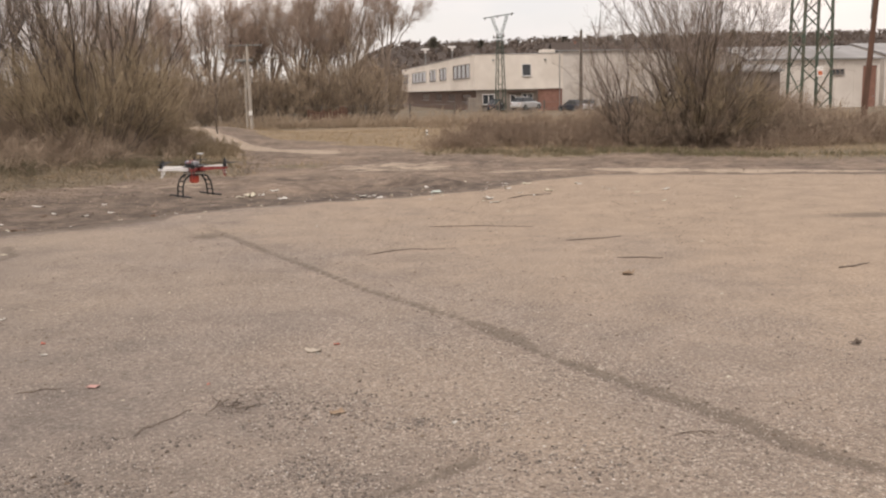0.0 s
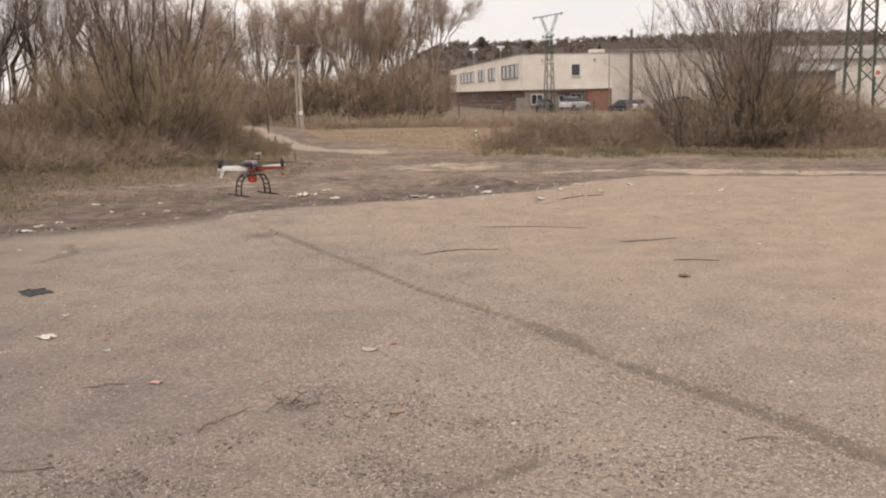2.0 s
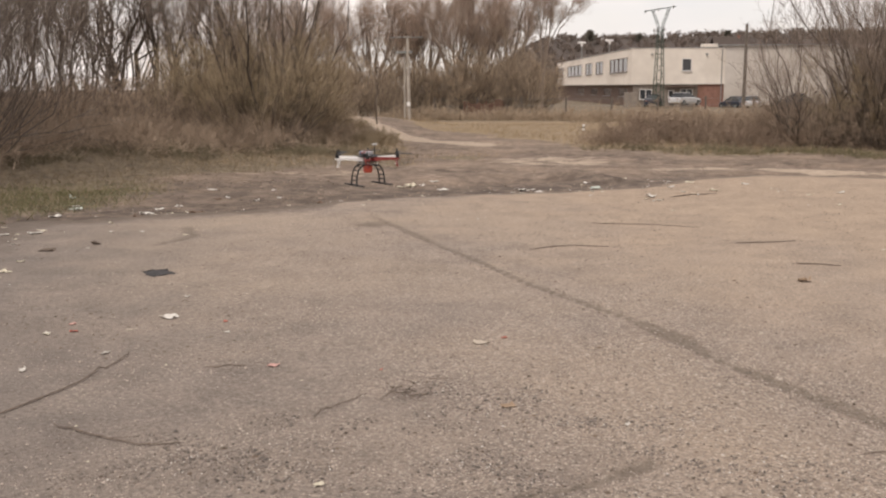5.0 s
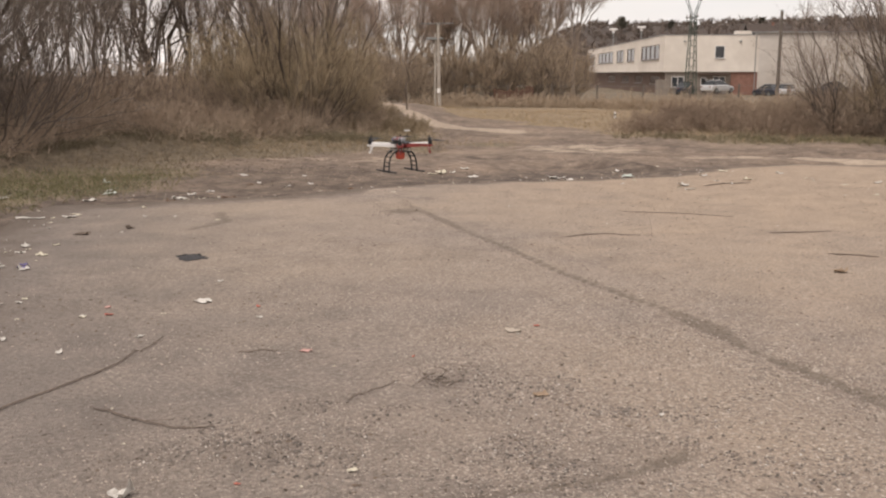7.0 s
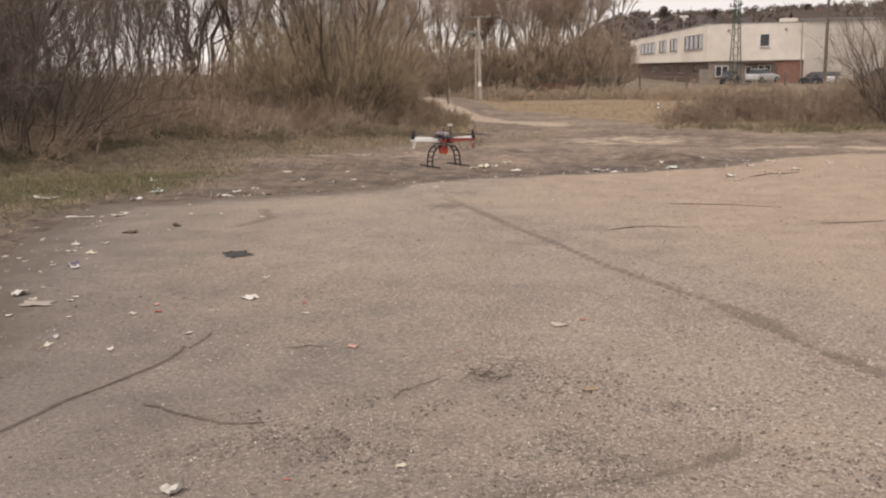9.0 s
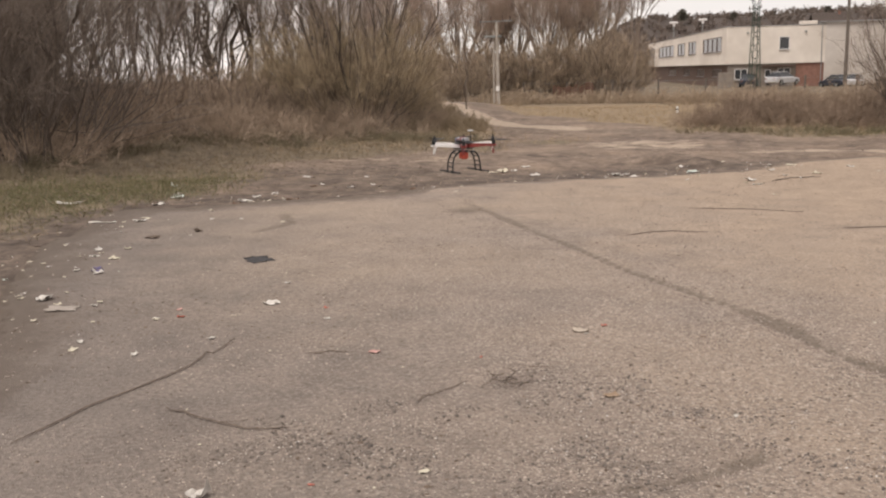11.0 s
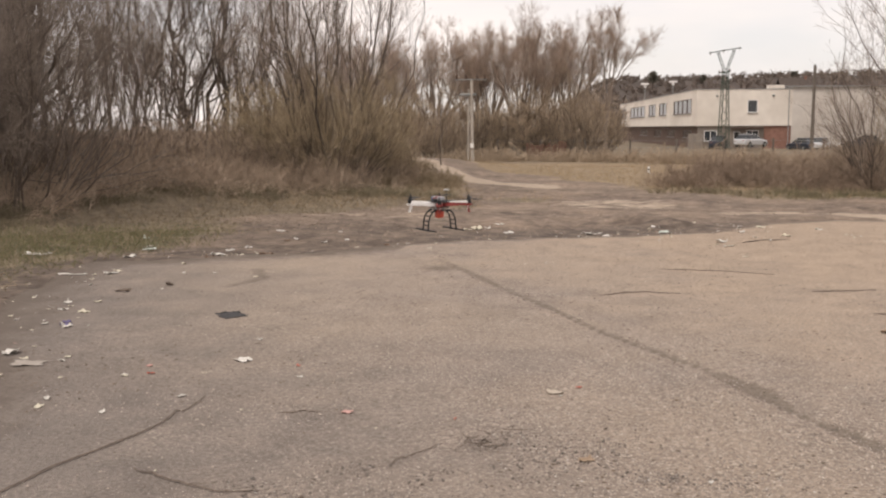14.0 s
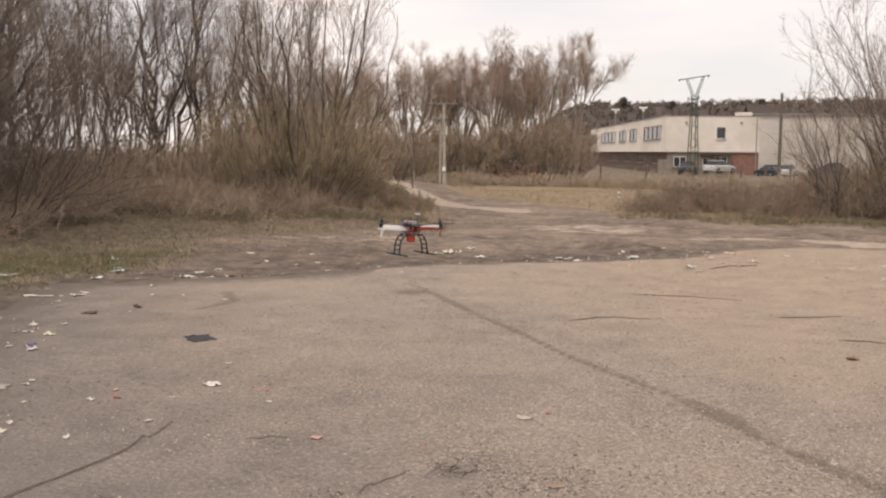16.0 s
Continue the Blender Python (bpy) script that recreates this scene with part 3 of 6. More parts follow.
p_me, PX, PY = grid_mesh("pavement", np.arange(-7.6, 13.0, 0.07), np.arange(-3.0, 18.0, 0.07), pad_height)
sd, seam = PSD["sd"].ravel(), PSD["seam"].ravel()
float_attribute(p_me, "seam", seam)
float_attribute(p_me, "rim", np.clip(1 + sd / np.where(PX < -3.6, 1.1, 0.5), 0, 1))
# darker grey tone grows to the left and the near side
float_attribute(p_me, "grey_side", np.clip((-PX - 0.1) / 5 + (5.5 - PY) / 8, 0, 0.9))
# paler tone grows with x and y
float_attribute(p_me, "pale_side", np.clip((PX + 1.2) / 8 + (PY - 6.0) / 12, -0.4, 1))
float_attribute(p_me, "bare", np.clip(1.15 - np.hypot((PX - 0.3) / 4.2, (PY - 3.6) / 4.6) * 0.75, 0.12, 1))
p_bm = bmesh.new()
p_bm.from_mesh(p_me)
p_bm.verts.ensure_lookup_table()
gone = [v for v, s in zip(p_bm.verts, sd) if s > 0.12]
bmesh.ops.delete(p_bm, geom=gone, context="VERTS")
p_bm.to_mesh(p_me)
p_bm.free()
pad = tagged(link_mesh("pavement", p_me, ASPHALT), "worn dusty asphalt hardstanding with an open soil-filled seam", "pavement", kind="structure")


def at_ground(x, y):
    if inside(np.array([x]), np.array([y]), PAD)[0]:
        return 0.0
    return float(ground_height(np.array([x]), np.array([y]))[0])


# ---------------------------------------------------------------- distance: hill and far wood
def hill_height(X, Y):
    crest = np.clip((X / np.maximum(Y, 1) + 0.15) / 0.11, 0, 1)
    crest = crest * crest * (3 - 2 * crest)
    rise = np.clip((Y - 330) / 190, 0, 1)
    return -2.0 + crest * (rise ** 1.3) * (30.0 + 2.5 * soft_noise(X, Y, 90, 31))


h_me, HX, HY = grid_mesh("hill", np.linspace(-190, 420, 70), np.linspace(320, 760, 40), hill_height)
hill = tagged(link_mesh("hill", h_me, surface("distant_hillside", (0.062, 0.050, 0.043), (0.095, 0.077, 0.066), 0.06, 0.95, bump=0)),
              "distant brown wooded hillside behind the buildings", "hill", kind="structure")


def far_wood(seed, count):
    rng = np.random.default_rng(seed)
    xs, ys = rng.uniform(-130, 400, count), rng.uniform(380, 560, count)
    keep = hill_height(xs, ys) > 1
    xs, ys = xs[keep], ys[keep]
    n = len(xs)
    start = np.stack([xs, ys, hill_height(xs, ys) - 0.3], 1)
    P, R = strand(rng, start, unit(rng.normal(size=(n, 3)) * 0.06 + np.array([0, 0, 1.0])), rng.uniform(1.6, 2.8, n), np.full(n, 0.3), 4, 0.05, 0, 0.3)
    P1, R1 = sprout(rng, P, R, 12, (0.0, 1.0), (25, 95), (1.4, 3.2), 0.12, 2, 0.9)
    return tagged(tubes("distant_woodland", [(P, R), (P1, np.maximum(R1, 0.17))], FAR_WOOD), "bare brown trees along the distant ridge", "woodland", kind="stuff")


far_wood(5, 3200)


def conifer(seed, x, y, height):
    rng = np.random.default_rng(seed)
    root = thing("conifer_tree", "dark evergreen tree standing up from the ridge", "tree", m=pose(x, y, float(hill_height(np.array([x]), np.array([y]))[0])))
    P, R = strand(rng, np.zeros((1, 3)), np.array([[0, 0, 1.0]]), np.array([height * 0.62]), np.array([0.4]), 6, 0.02, 0, 0.2)
    P1, R1 = sprout(rng, P, R, 150, (0.25, 1.0), (10, 95), (height * 0.22, height * 0.42), 0.25, 3, 0.6)
    P2, R2 = sprout(rng, P1, R1, 5, (0.2, 1.0), (20, 70), (0.5, 1.3), 0.0, 2, 0.9)
    tubes("trunk", [(P, R)], BARK_DARK, root)
    tubes("crown", [(P1, np.maximum(R1, 0.12)), (P2, np.maximum(R2, 0.15))], CONIFER, root)
    return root


for s, x, y, h in ((1, -4.5, 500, 9), (2, 20, 505, 5), (4, 150, 500, 7), (5, 64, 505, 5)):
    conifer(s, x, y, h)


def far_house(x, y, base, width, depth, eave, ridge, turn, label):
    """A small gabled house on the ridge, its roof overhanging the walls."""
    root = thing("house", label, "house", m=pose(x, y, base, 0, 0, turn))
    part("wall", box((-width / 2, 0, -6), (width / 2, depth, eave), 0.05), SHED_WHITE, root)
    bm = bmesh.new()
    rows = [[bm.verts.new((u, v, z + dz)) for v, z in ((-0.8, eave - 0.5), (depth / 2, ridge), (depth + 0.8, eave - 0.5))] for u in (-width / 2 - 0.7, width / 2 + 0.7) for dz in (0.0, 0.35)]
    lo0, hi0, lo1, hi1 = rows
    for a, b in ((0, 1), (1, 2)):
        bm.faces.new((hi0[a], hi1[a], hi1[b], hi0[b]))
        bm.faces.new((lo0[b], lo1[b], lo1[a], lo0[a]))
        bm.faces.new((lo0[a], hi0[a], hi0[b], lo0[b]))
        bm.faces.new((lo1[b], hi1[b], hi1[a], lo1[a]))
    for e in (0, 2):
        bm.faces.new((lo0[e], lo1[e], hi1[e], hi0[e]))
    bmesh.ops.recalc_face_normals(bm, faces=bm.faces)
    roof = part("roof", bm, ROOF_DARK, root, "dark tiled gable roof")
    part("chimney", box((width * 0.2, depth * 0.4, ridge - 1.2), (width * 0.2 + 1.0, depth * 0.4 + 1.0, ridge + 1.0), 0.05), BRICK_RED, roof)
    for u in (-0.28, 0.05, 0.3):
        part("window", box((u * width - 0.7, -0.12, eave - 2.6), (u * width + 0.7, 0.05, eave - 1.1), 0.02), GLASS, root)
    return root


far_house(62.0, 470.0, 14.2, 16.0, 9.0, 5.0, 9.6, 8, "dark-roofed house with pale walls on the ridge")


# ---------------------------------------------------------------- trees and bushes
def vase(rng, count, foot, radius, height, low, dome, k, r0, power=1.5, tip=0.22):
    """Rods that leave one stool, lean out and rise to a domed outline."""
    az = rng.uniform(0, 2 * math.pi, count)
    f = np.sqrt(rng.uniform(0, 1, count))
    top = height * np.sqrt(1 - dome * f * f) * rng.uniform(low, 1.0, count)
    s = np.linspace(0, 1, k)[None]
    out = foot * f[:, None] + (radius - foot) * f[:, None] * (1 - (1 - s) ** power)
    P = np.stack([out * np.cos(az)[:, None], out * np.sin(az)[:, None], -0.08 + (top[:, None] + 0.08) * s], -1)
    sway = rng.normal(size=(count, 1, 3)) * [1, 1, 0.3] * (s * (1 - s))[..., None] * height * 0.13
    P = P + sway + rng.normal(size=P.shape) * height * 0.010 * (s > 0)[..., None]
    R = (rng.uniform(0.45, 1.0, count) * r0)[:, None] * (1 - (1 - tip) * s)
    return P, R


def shrub(name, seed, label, height, radius, mat, stems, group="", r0=0.012, foot=0.35, low=0.45, dome=0.7, twigs=(7, 6, 4), thin=1.0, shoot=(0.16, 0.34), wood=None, span=(0.1, 0.97), angle=(15, 48), category="bush", power=1.5):
    """A domed leafless bush: rods in dark bark, and a haze of fine twigs round them."""
    rng = np.random.default_rng(seed)
    root = thing(name, label, category, group)
    P, R = vase(rng, stems, foot, radius, height, low, dome, 8, r0, power)
    P1, R1 = sprout(rng, P, R, twigs[0], span, angle, (shoot[0] * height, shoot[1] * height), 0.25, 5, 0.5, 0.25)
    R1 = np.maximum(R1, 0.0045 * thin)
    P2, R2 = sprout(rng, P1, R1, twigs[1], (0.12, 1.0), (18, 52), (0.07 * height, 0.16 * height), 0.2, 3, 0.55)
    R2 = np.clip(R2, 0.0032 * thin, 0.006 * thin)
    P3, R3 = sprout(rng, P2, R2, twigs[2], (0.15, 1.0), (20, 60), (0.03 * height, 0.085 * height), 0.15, 2, 0.7)
    R3 = np.clip(R3, 0.0024 * thin, 0.004 * thin)
    for i in range(stems):
        tubes("stem", [(P[i:i + 1], R[i:i + 1])], wood or BARK_DARK, root)
    tagged(tubes("branch_mass", [(P1, R1)], wood or BARK_DARK, root), kind="stuff")
    tagged(tubes("crown", [(P2, R2), (P3, R3)], mat, root), kind="stuff")
    return root


def broom_tree(name, seed, label, height, width, mat, group, r0, limbs, fork, twigs=(16, 8, 4), thin=0.95, dome=0.66, side=0, shoot=(0.06, 0.16)):
    """A leafless tree whose limbs fan out of a short trunk to a rounded crown of fine twigs."""
    rng = np.random.default_rng(seed)
    root = thing(name, label, "tree", group)
    T, TR = strand(rng, np.array([[0, 0, -0.1]]), np.array([[0, 0, 1.0]]), np.array([fork]), np.array([r0]), 6, 0.05, 0.0, 0.8)
    P, R = vase(rng, limbs, 0.1, width / 2, height - fork * 0.7, 0.72, dome, 9, r0 * 0.62, 1.35, 0.2)
    P[..., 2] += fork * 0.7
    if side:
        Q, QR = strand(rng, np.tile([[0, 0, fork]], (side, 1)), unit(np.array([[0.75, 0.1, 0.9]]) + rng.normal(size=(side, 3)) * 0.15), rng.uniform(0.30, 0.42, side) * height, np.full(side, r0 * 0.4), 9, 0.1, 0.2, 0.2)
        P, R = np.concatenate([P, Q]), np.concatenate([R, QR])
    P1, R1 = sprout(rng, P, R, twigs[0], (0.45, 1.0), (18, 58), (shoot[0] * height, shoot[1] * height), 0.2, 5, 0.5, 0.15)
    R1 = np.clip(R1, 0.006 * thin, 0.011 * thin)
    P2, R2 = sprout(rng, P1, R1, twigs[1], (0.10, 1.0), (18, 55), (0.04 * height, 0.10 * height), 0.2, 3, 0.55)
    R2 = np.clip(R2, 0.0042 * thin, 0.007 * thin)
    P3, R3 = sprout(rng, P2, R2, twigs[2], (0.2, 1.0), (18, 50), (0.02 * height, 0.045 * height), 0.2, 2, 0.7)
    R3 = np.clip(R3, 0.003 * thin, 0.0042 * thin)
    tubes("trunk", [(T, TR)], BARK_PALE, root)
    for i in range(len(P)):
        tubes("limb", [(P[i:i + 1], R[i:i + 1])], BARK_PALE, root)
    tagged(tubes("branch_mass", [(P1, R1)], BARK_PALE, root), kind="stuff")
    tagged(tubes("crown", [(P2, R2), (P3, R3)], mat, root), kind="stuff")
    return root


def spread_copies(src, rows):
    for x, y, turn, size in rows:
        copy_thing(src, place(x, y, at_ground(x, y), turn, size))


# the big willow: upright dark limbs over a dense round bush
big_willow = shrub("willow_tree", 21, "many-stemmed leafless willow with dark upright limbs", 7.6, 2.7, TWIG_GREY, 15, "", r0=0.048, foot=0.7, low=0.65, dome=0.35, twigs=(8, 5, 3), shoot=(0.14, 0.30), span=(0.25, 0.95), category="tree")
big_willow.matrix_world = place(-8.9, 24.6, at_ground(-8.9, 24.6))
round_bush = shrub("willow_bush", 22, "dense round olive-brown bush at the mud's edge", 3.3, 2.2, TWIG_OLIVE, 62, "bushes of the thicket", r0=0.013, foot=0.8, dome=0.75, twigs=(7, 6, 3))
round_bush.matrix_world = place(-8.7, 24.0, at_ground(-8.7, 24.0))
spread_copies(round_bush, ((-10.6, 24.6, 80, 0.85), (-8.0, 25.8, 160, 0.5), (-9.2, 26.8, 240, 0.95), (-11.2, 29.5, 300, 0.9), (-12.0, 33.5, 30, 1.0), (-16.2, 17.6, 200, 0.9)))
low_bush = shrub("low_bush", 23, "low tangled red-brown leafless bush in the thicket", 1.7, 1.5, TWIG_BRUSH, 46, "bushes of the thicket", r0=0.009, foot=0.7, dome=0.6, twigs=(5, 5, 3))
low_bush.matrix_world = place(-11.6, 22.4, at_ground(-11.6, 22.4))
spread_copies(low_bush, ((-12.8, 20.6, 70, 0.95), (-14.0, 23.0, 200, 1.0), (-12.6, 25.2, 120, 1.0), (-15.6, 20.8, 15, 1.0), (-14.4, 26.6, 90, 1.05), (-16.6, 24.4, 190, 1.1),
                         (-10.2, 23.0, 250, 0.75), (-17.6, 21.8, 310, 1.1), (-13.6, 18.8, 20, 0.95), (-18.6, 26.5, 300, 1.1), (-16.4, 28.6, 33, 1.1), (-9.2, 30.2, 140, 0.7)))

tall = bare_tree("bare_tree", 31, "tall leafless dark tree in the thicket", "tree", 10.5, 2.6, TWIG_GREY, "trees of the thicket", r0=0.095, limbs=14, fan=(20, 46), lean=(0.05, 0.02), first=0.22, twigs=(6, 5, 3), thin=0.8)
tall.matrix_world = place(-14.3, 29.0, at_ground(-14.3, 29.0))
thin_tree = bare_tree("bare_tree", 32, "slender leaning leafless tree in the thicket", "tree", 9.0, 1.9, TWIG_GREY, "trees of the thicket", r0=0.05, limbs=10, fan=(16, 38), lean=(0.24, 0.0), first=0.25, twigs=(5, 4, 3), forks=2, thin=0.8)
thin_tree.matrix_world = place(-13.6, 27.4, at_ground(-13.6, 27.4))
near_tree = bare_tree("bare_tree", 33, "dark spreading leafless tree with low branches at the verge", "tree", 8.0, 3.6, TWIG_DARK, "trees of the thicket", r0=0.11, limbs=14, fan=(38, 80), first=0.12, twigs=(7, 5, 3), forks=3, thin=0.8)
near_tree.matrix_world = place(-14.0, 19.0, at_ground(-14.0, 19.0))
dark_bush = shrub("willow_bush", 24, "dense dark grey bush hanging low over the verge", 6.4, 2.7, TWIG_DARK, 54, "bushes of the thicket", r0=0.03, foot=1.0, low=0.35, dome=0.5, twigs=(9, 7, 3), angle=(25, 75))
dark_bush.matrix_world = place(-12.3, 15.6, at_ground(-12.3, 15.6))
spread_copies(tall, ((-17.6, 29.2, 130, 0.95), (-12.0, 33.5, 40, 0.85), (-20.5, 33.0, 250, 1.1), (-11.2, 27.6, 200, 0.8), (-23.5, 28.0, 10, 1.0)))
spread_copies(thin_tree, ((-15.6, 28.2, 20, 1.05), (-12.2, 28.6, 340, 0.9), (-18.5, 27.0, 350, 1.0), (-16.6, 32.5, 320, 1.0), (-11.6, 26.2, 10, 0.8), (-15.9, 25.8, 30, 0.95), (-10.2, 28.6, 345, 0.85), (-20.4, 24.0, 0, 1.0)))
spread_copies(near_tree, ((-17.2, 22.6, 150, 0.95), (-16.4, 31.4, 40, 1.0), (-19.8, 26.0, 80, 1.0)))
spread_copies(dark_bush, ((-15.4, 17.4, 140, 0.95),))
spread_copies(big_willow, ((-13.2, 32.0, 80, 0.9), (-20.5, 31.0, 260, 1.0), (-16.6, 28.0, 30, 0.85), (-18.2, 33.0, 140, 1.0), (-11.3, 28.0, 10, 0.8), (-15.0, 34.0, 250, 1.0)))

# broad trees and the scrub below them, behind the field
fan_tree = broom_tree("bare_tree", 41, "broad leafless tree with a rounded reddish-brown crown", 8.9, 7.0, TWIG_WARM, "trees behind the field", 0.20, 24, 2.2)
fan_tree.matrix_world = place(-8.4, 57.5, at_ground(-8.4, 57.5))
round_tree = broom_tree("bare_tree", 42, "upright leafless tree with a round feathery crown", 8.9, 5.0, TWIG_WARM, "trees behind the field", 0.15, 16, 2.8)
round_tree.matrix_world = place(-5.6, 58.5, at_ground(-5.6, 58.5))
slim_tree = broom_tree("bare_tree", 44, "slim leafless tree with one long side branch", 9.4, 1.9, TWIG_WARM, "", 0.12, 7, 4.2, side=2, dome=0.5, shoot=(0.04, 0.10))
slim_tree.matrix_world = place(-3.4, 58.0, at_ground(-3.4, 58.0))
spread_copies(fan_tree, ((-13.6, 57.0, 70, 0.92), (-18.4, 56.0, 150, 0.9)))
spread_copies(round_tree, ((-10.6, 58.6, 70, 0.95), (-15.8, 56.0, 150, 0.86), (-12.0, 60.0, 30, 0.92), (-7.2, 61.0, 220, 0.95)))
hedge_bush = shrub("hedge_bush", 43, "dense dull-brown leafless hedge bush behind the field", 4.0, 2.1, TWIG_HEDGE, 46, "hedge behind the field", r0=0.02, foot=1.0, low=0.4, dome=0.7, twigs=(7, 5, 3), thin=1.9)
hedge_bush.matrix_world = place(-5.0, 53.5, at_ground(-5.0, 53.5), 0, 1.05)
spread_copies(hedge_bush, ((-6.2, 54.6, 40, 1.12), (-7.6, 53.6, 160, 0.85), (-9.2, 54.8, 250, 0.85), (-10.6, 53.8, 300, 0.9), (-12.4, 52.6, 20, 0.95), (-14.4, 51.6, 70, 1.0), (-16.4, 50.4, 110, 1.0),
                           (-18.6, 49.6, 200, 1.0), (-20.8, 48.0, 330, 1.0), (-4.4, 62.0, 90, 0.95), (-5.0, 70.0, 190, 1.1), (-13.2, 46.6, 15, 0.75), (-15.4, 45.2, 85, 0.85), (-11.6, 49.4, 50, 0.62)))

right_bush = shrub("willow_bush", 51, "large rounded leafless bush with dark rods on the bank", 6.2, 2.9, TWIG_GREY, 44, "willows on the bank", r0=0.034, foot=0.3, low=0.5, dome=0.45, twigs=(8, 5, 3), angle=(15, 45), thin=0.9, power=1.1)
right_bush.matrix_world = place(6.9, 25.4, at_ground(6.9, 25.4))
right_bush2 = shrub("willow_bush", 52, "dark leafless bush beside the large one on the bank", 4.6, 2.2, TWIG_GREY, 18, "willows on the bank", r0=0.034, foot=0.5, low=0.5, dome=0.5, twigs=(7, 5, 3), angle=(20, 60), thin=0.9, power=1.25)
right_bush2.matrix_world = place(5.3, 25.9, at_ground(5.3, 25.9))
copy_thing(low_bush, place(6.6, 25.0, at_ground(6.6, 25.0), 50, 0.8))
spread_copies(low_bush, ((5.4, 25.6, 110, 0.75), (7.4, 25.6, 210, 0.7)))
copy_thing(round_bush, place(6.9, 25.6, at_ground(6.9, 25.6), 100, 0.85))


def spots_along(line, count, width, radius, tall_range, seed):
    rng = np.random.default_rng(seed)
    pts = []
    for _ in range(count):
        s = rng.uniform(0, len(line) - 1)
        i = min(int(s), len(line) - 2)
        f = s - i
        x = line[i][0] * (1 - f) + line[i + 1][0] * f + rng.normal() * width
        y = line[i][1] * (1 - f) + line[i + 1][1] * f + rng.normal() * width
        pts.append((x, y, at_ground(x, y), radius * rng.uniform(0.6, 1.3), rng.uniform(*tall_range)))
    return pts


thicket("undergrowth", 61, "brown tangled undergrowth and brambles under the bare trees",
        spots_along([(-15, 13.8), (-12.6, 16.0), (-12.6, 18.4), (-11.6, 20.2), (-10.3, 21.8), (-8.9, 23.6), (-8.4, 26.2), (-10.0, 30.0), (-11.4, 36)], 150, 0.6, 0.9, (0.4, 1.1), 1), 0.95, 34, TWIG_BRUSH, thin=0.7, lay=0.9)
thicket("undergrowth", 62, "brown leafless scrub filling the back of the thicket",
        spots_along([(-22, 21), (-16, 23.5), (-13.2, 26.5), (-12.5, 31.0), (-14.5, 38)], 120, 1.3, 1.2, (0.6, 1.1), 2), 1.3, 26, TWIG_BRUSH, thin=0.8, lay=0.7)
thicket("brambles", 63, "dry reddish-brown bramble bank along the yard", spots_along([(0.5, 26.7), (3.0, 26.6), (6.0, 26.2), (9.5, 26.2), (14.0, 25.2)], 120, 0.5, 0.8, (0.4, 1.1), 3), 0.75, 40, BRAMBLE, thin=0.7, lay=0.9)
thicket("tall_weeds", 64, "dry upright reddish weeds behind the bramble bank", spots_along([(4.6, 28.6), (6.5, 28.2), (8.6, 27.2), (9.6, 27.0)], 60, 0.6, 0.8, (0.5, 1.1), 4), 1.05, 30, TWIG_BRUSH, thin=0.8, lay=0.16)
thicket("tall_weeds", 69, "low dry weeds round the foot of the tower", spots_along([(9.6, 26.8), (12, 26.4), (16, 26.0)], 36, 0.6, 0.8, (0.4, 1.0), 9), 0.7, 30, TWIG_BRUSH, thin=0.8, lay=0.25)
thicket("field_scrub", 65, "low dry scrub along the fence behind the field", spots_along([(-10, 47), (-4, 48), (2, 46), (9, 44), (18, 40)], 110, 1.2, 1.1, (0.25, 1.1), 5), 1.0, 20, TWIG_HEDGE, thin=1.6, lay=0.75)


sapling = bare_tree("sapling", 45, "slender bare sapling beside the dirt track", "tree", 2.6, 0.7, TWIG_BRUSH, "", r0=0.03, limbs=8, fan=(20, 45), first=0.35, twigs=(4, 3, 2))
sapling.matrix_world = place(-7.95, 33.6, at_ground(-7.95, 33.6), 0, 1.2)
thicket("grass_clumps", 66, "dry brown grass clumps beside the dirt track", spots_along([(-8.2, 24.6), (-7.2, 25.2), (-6.6, 26.3), (-7.6, 28.4), (-8.8, 31.0)], 46, 0.35, 0.6, (0.5, 1.1), 6), 0.42, 26, STRAW, thin=0.7, lay=0.6)
thicket("grass_clumps", 67, "dry grass tufts at the foot of the thicket", spots_along([(-12.2, 13.2), (-11.4, 15.8), (-11.4, 18.6), (-9.6, 20.6), (-7.8, 22.6), (-5.6, 22.2)], 80, 0.55, 0.6, (0.3, 1.0), 7), 0.34, 22, STRAW_DULL, thin=0.7, lay=0.7)
thicket("grass_clumps", 68, "tussocks of dry grass before the bramble bank", spots_along([(0.2, 25.2), (3.0, 24.4), (6.0, 23.2), (9.0, 21.8), (12, 20.8)], 60, 0.5, 0.6, (0.3, 1.0), 8), 0.26, 22, STRAW_DULL, thin=0.8, lay=0.7)


thicket("grass_clumps", 70, "short dull green grass along the foot of the bank", spots_along([(2.6, 24.4), (6.0, 23.4), (9.0, 22.2), (12.0, 21.2)], 46, 0.4, 0.5, (0.4, 1.0), 10), 0.17, 24, GRASS, thin=0.8, lay=0.6)


def grass_patch(name, seed, label, count, region, mat, height, test):
    rng = np.random.default_rng(seed)
    x, y = rng.uniform(region[0], region[1], count), rng.uniform(region[2], region[3], count)
    t, p, g = zones(x, y)
    keep = test(t, g, rng.uniform(0, 1, count)) & (signed(x, y, PAD) > 0.05)
    x, y = x[keep], y[keep]
    n = len(x)
    d = unit(np.stack([rng.normal(size=n) * 0.6, rng.normal(size=n) * 0.6, np.ones(n)], 1))
    start = np.stack([x, y, ground_height(x, y) - 0.01], 1)
    P, R = strand(rng, start, d, rng.uniform(0.4, 1.2, n) * height, np.full(n, 0.005), 3, 0.5, -0.5, 0.2)
    return tagged(tubes(name, [(P, R)], mat), label, "grass", kind="stuff")


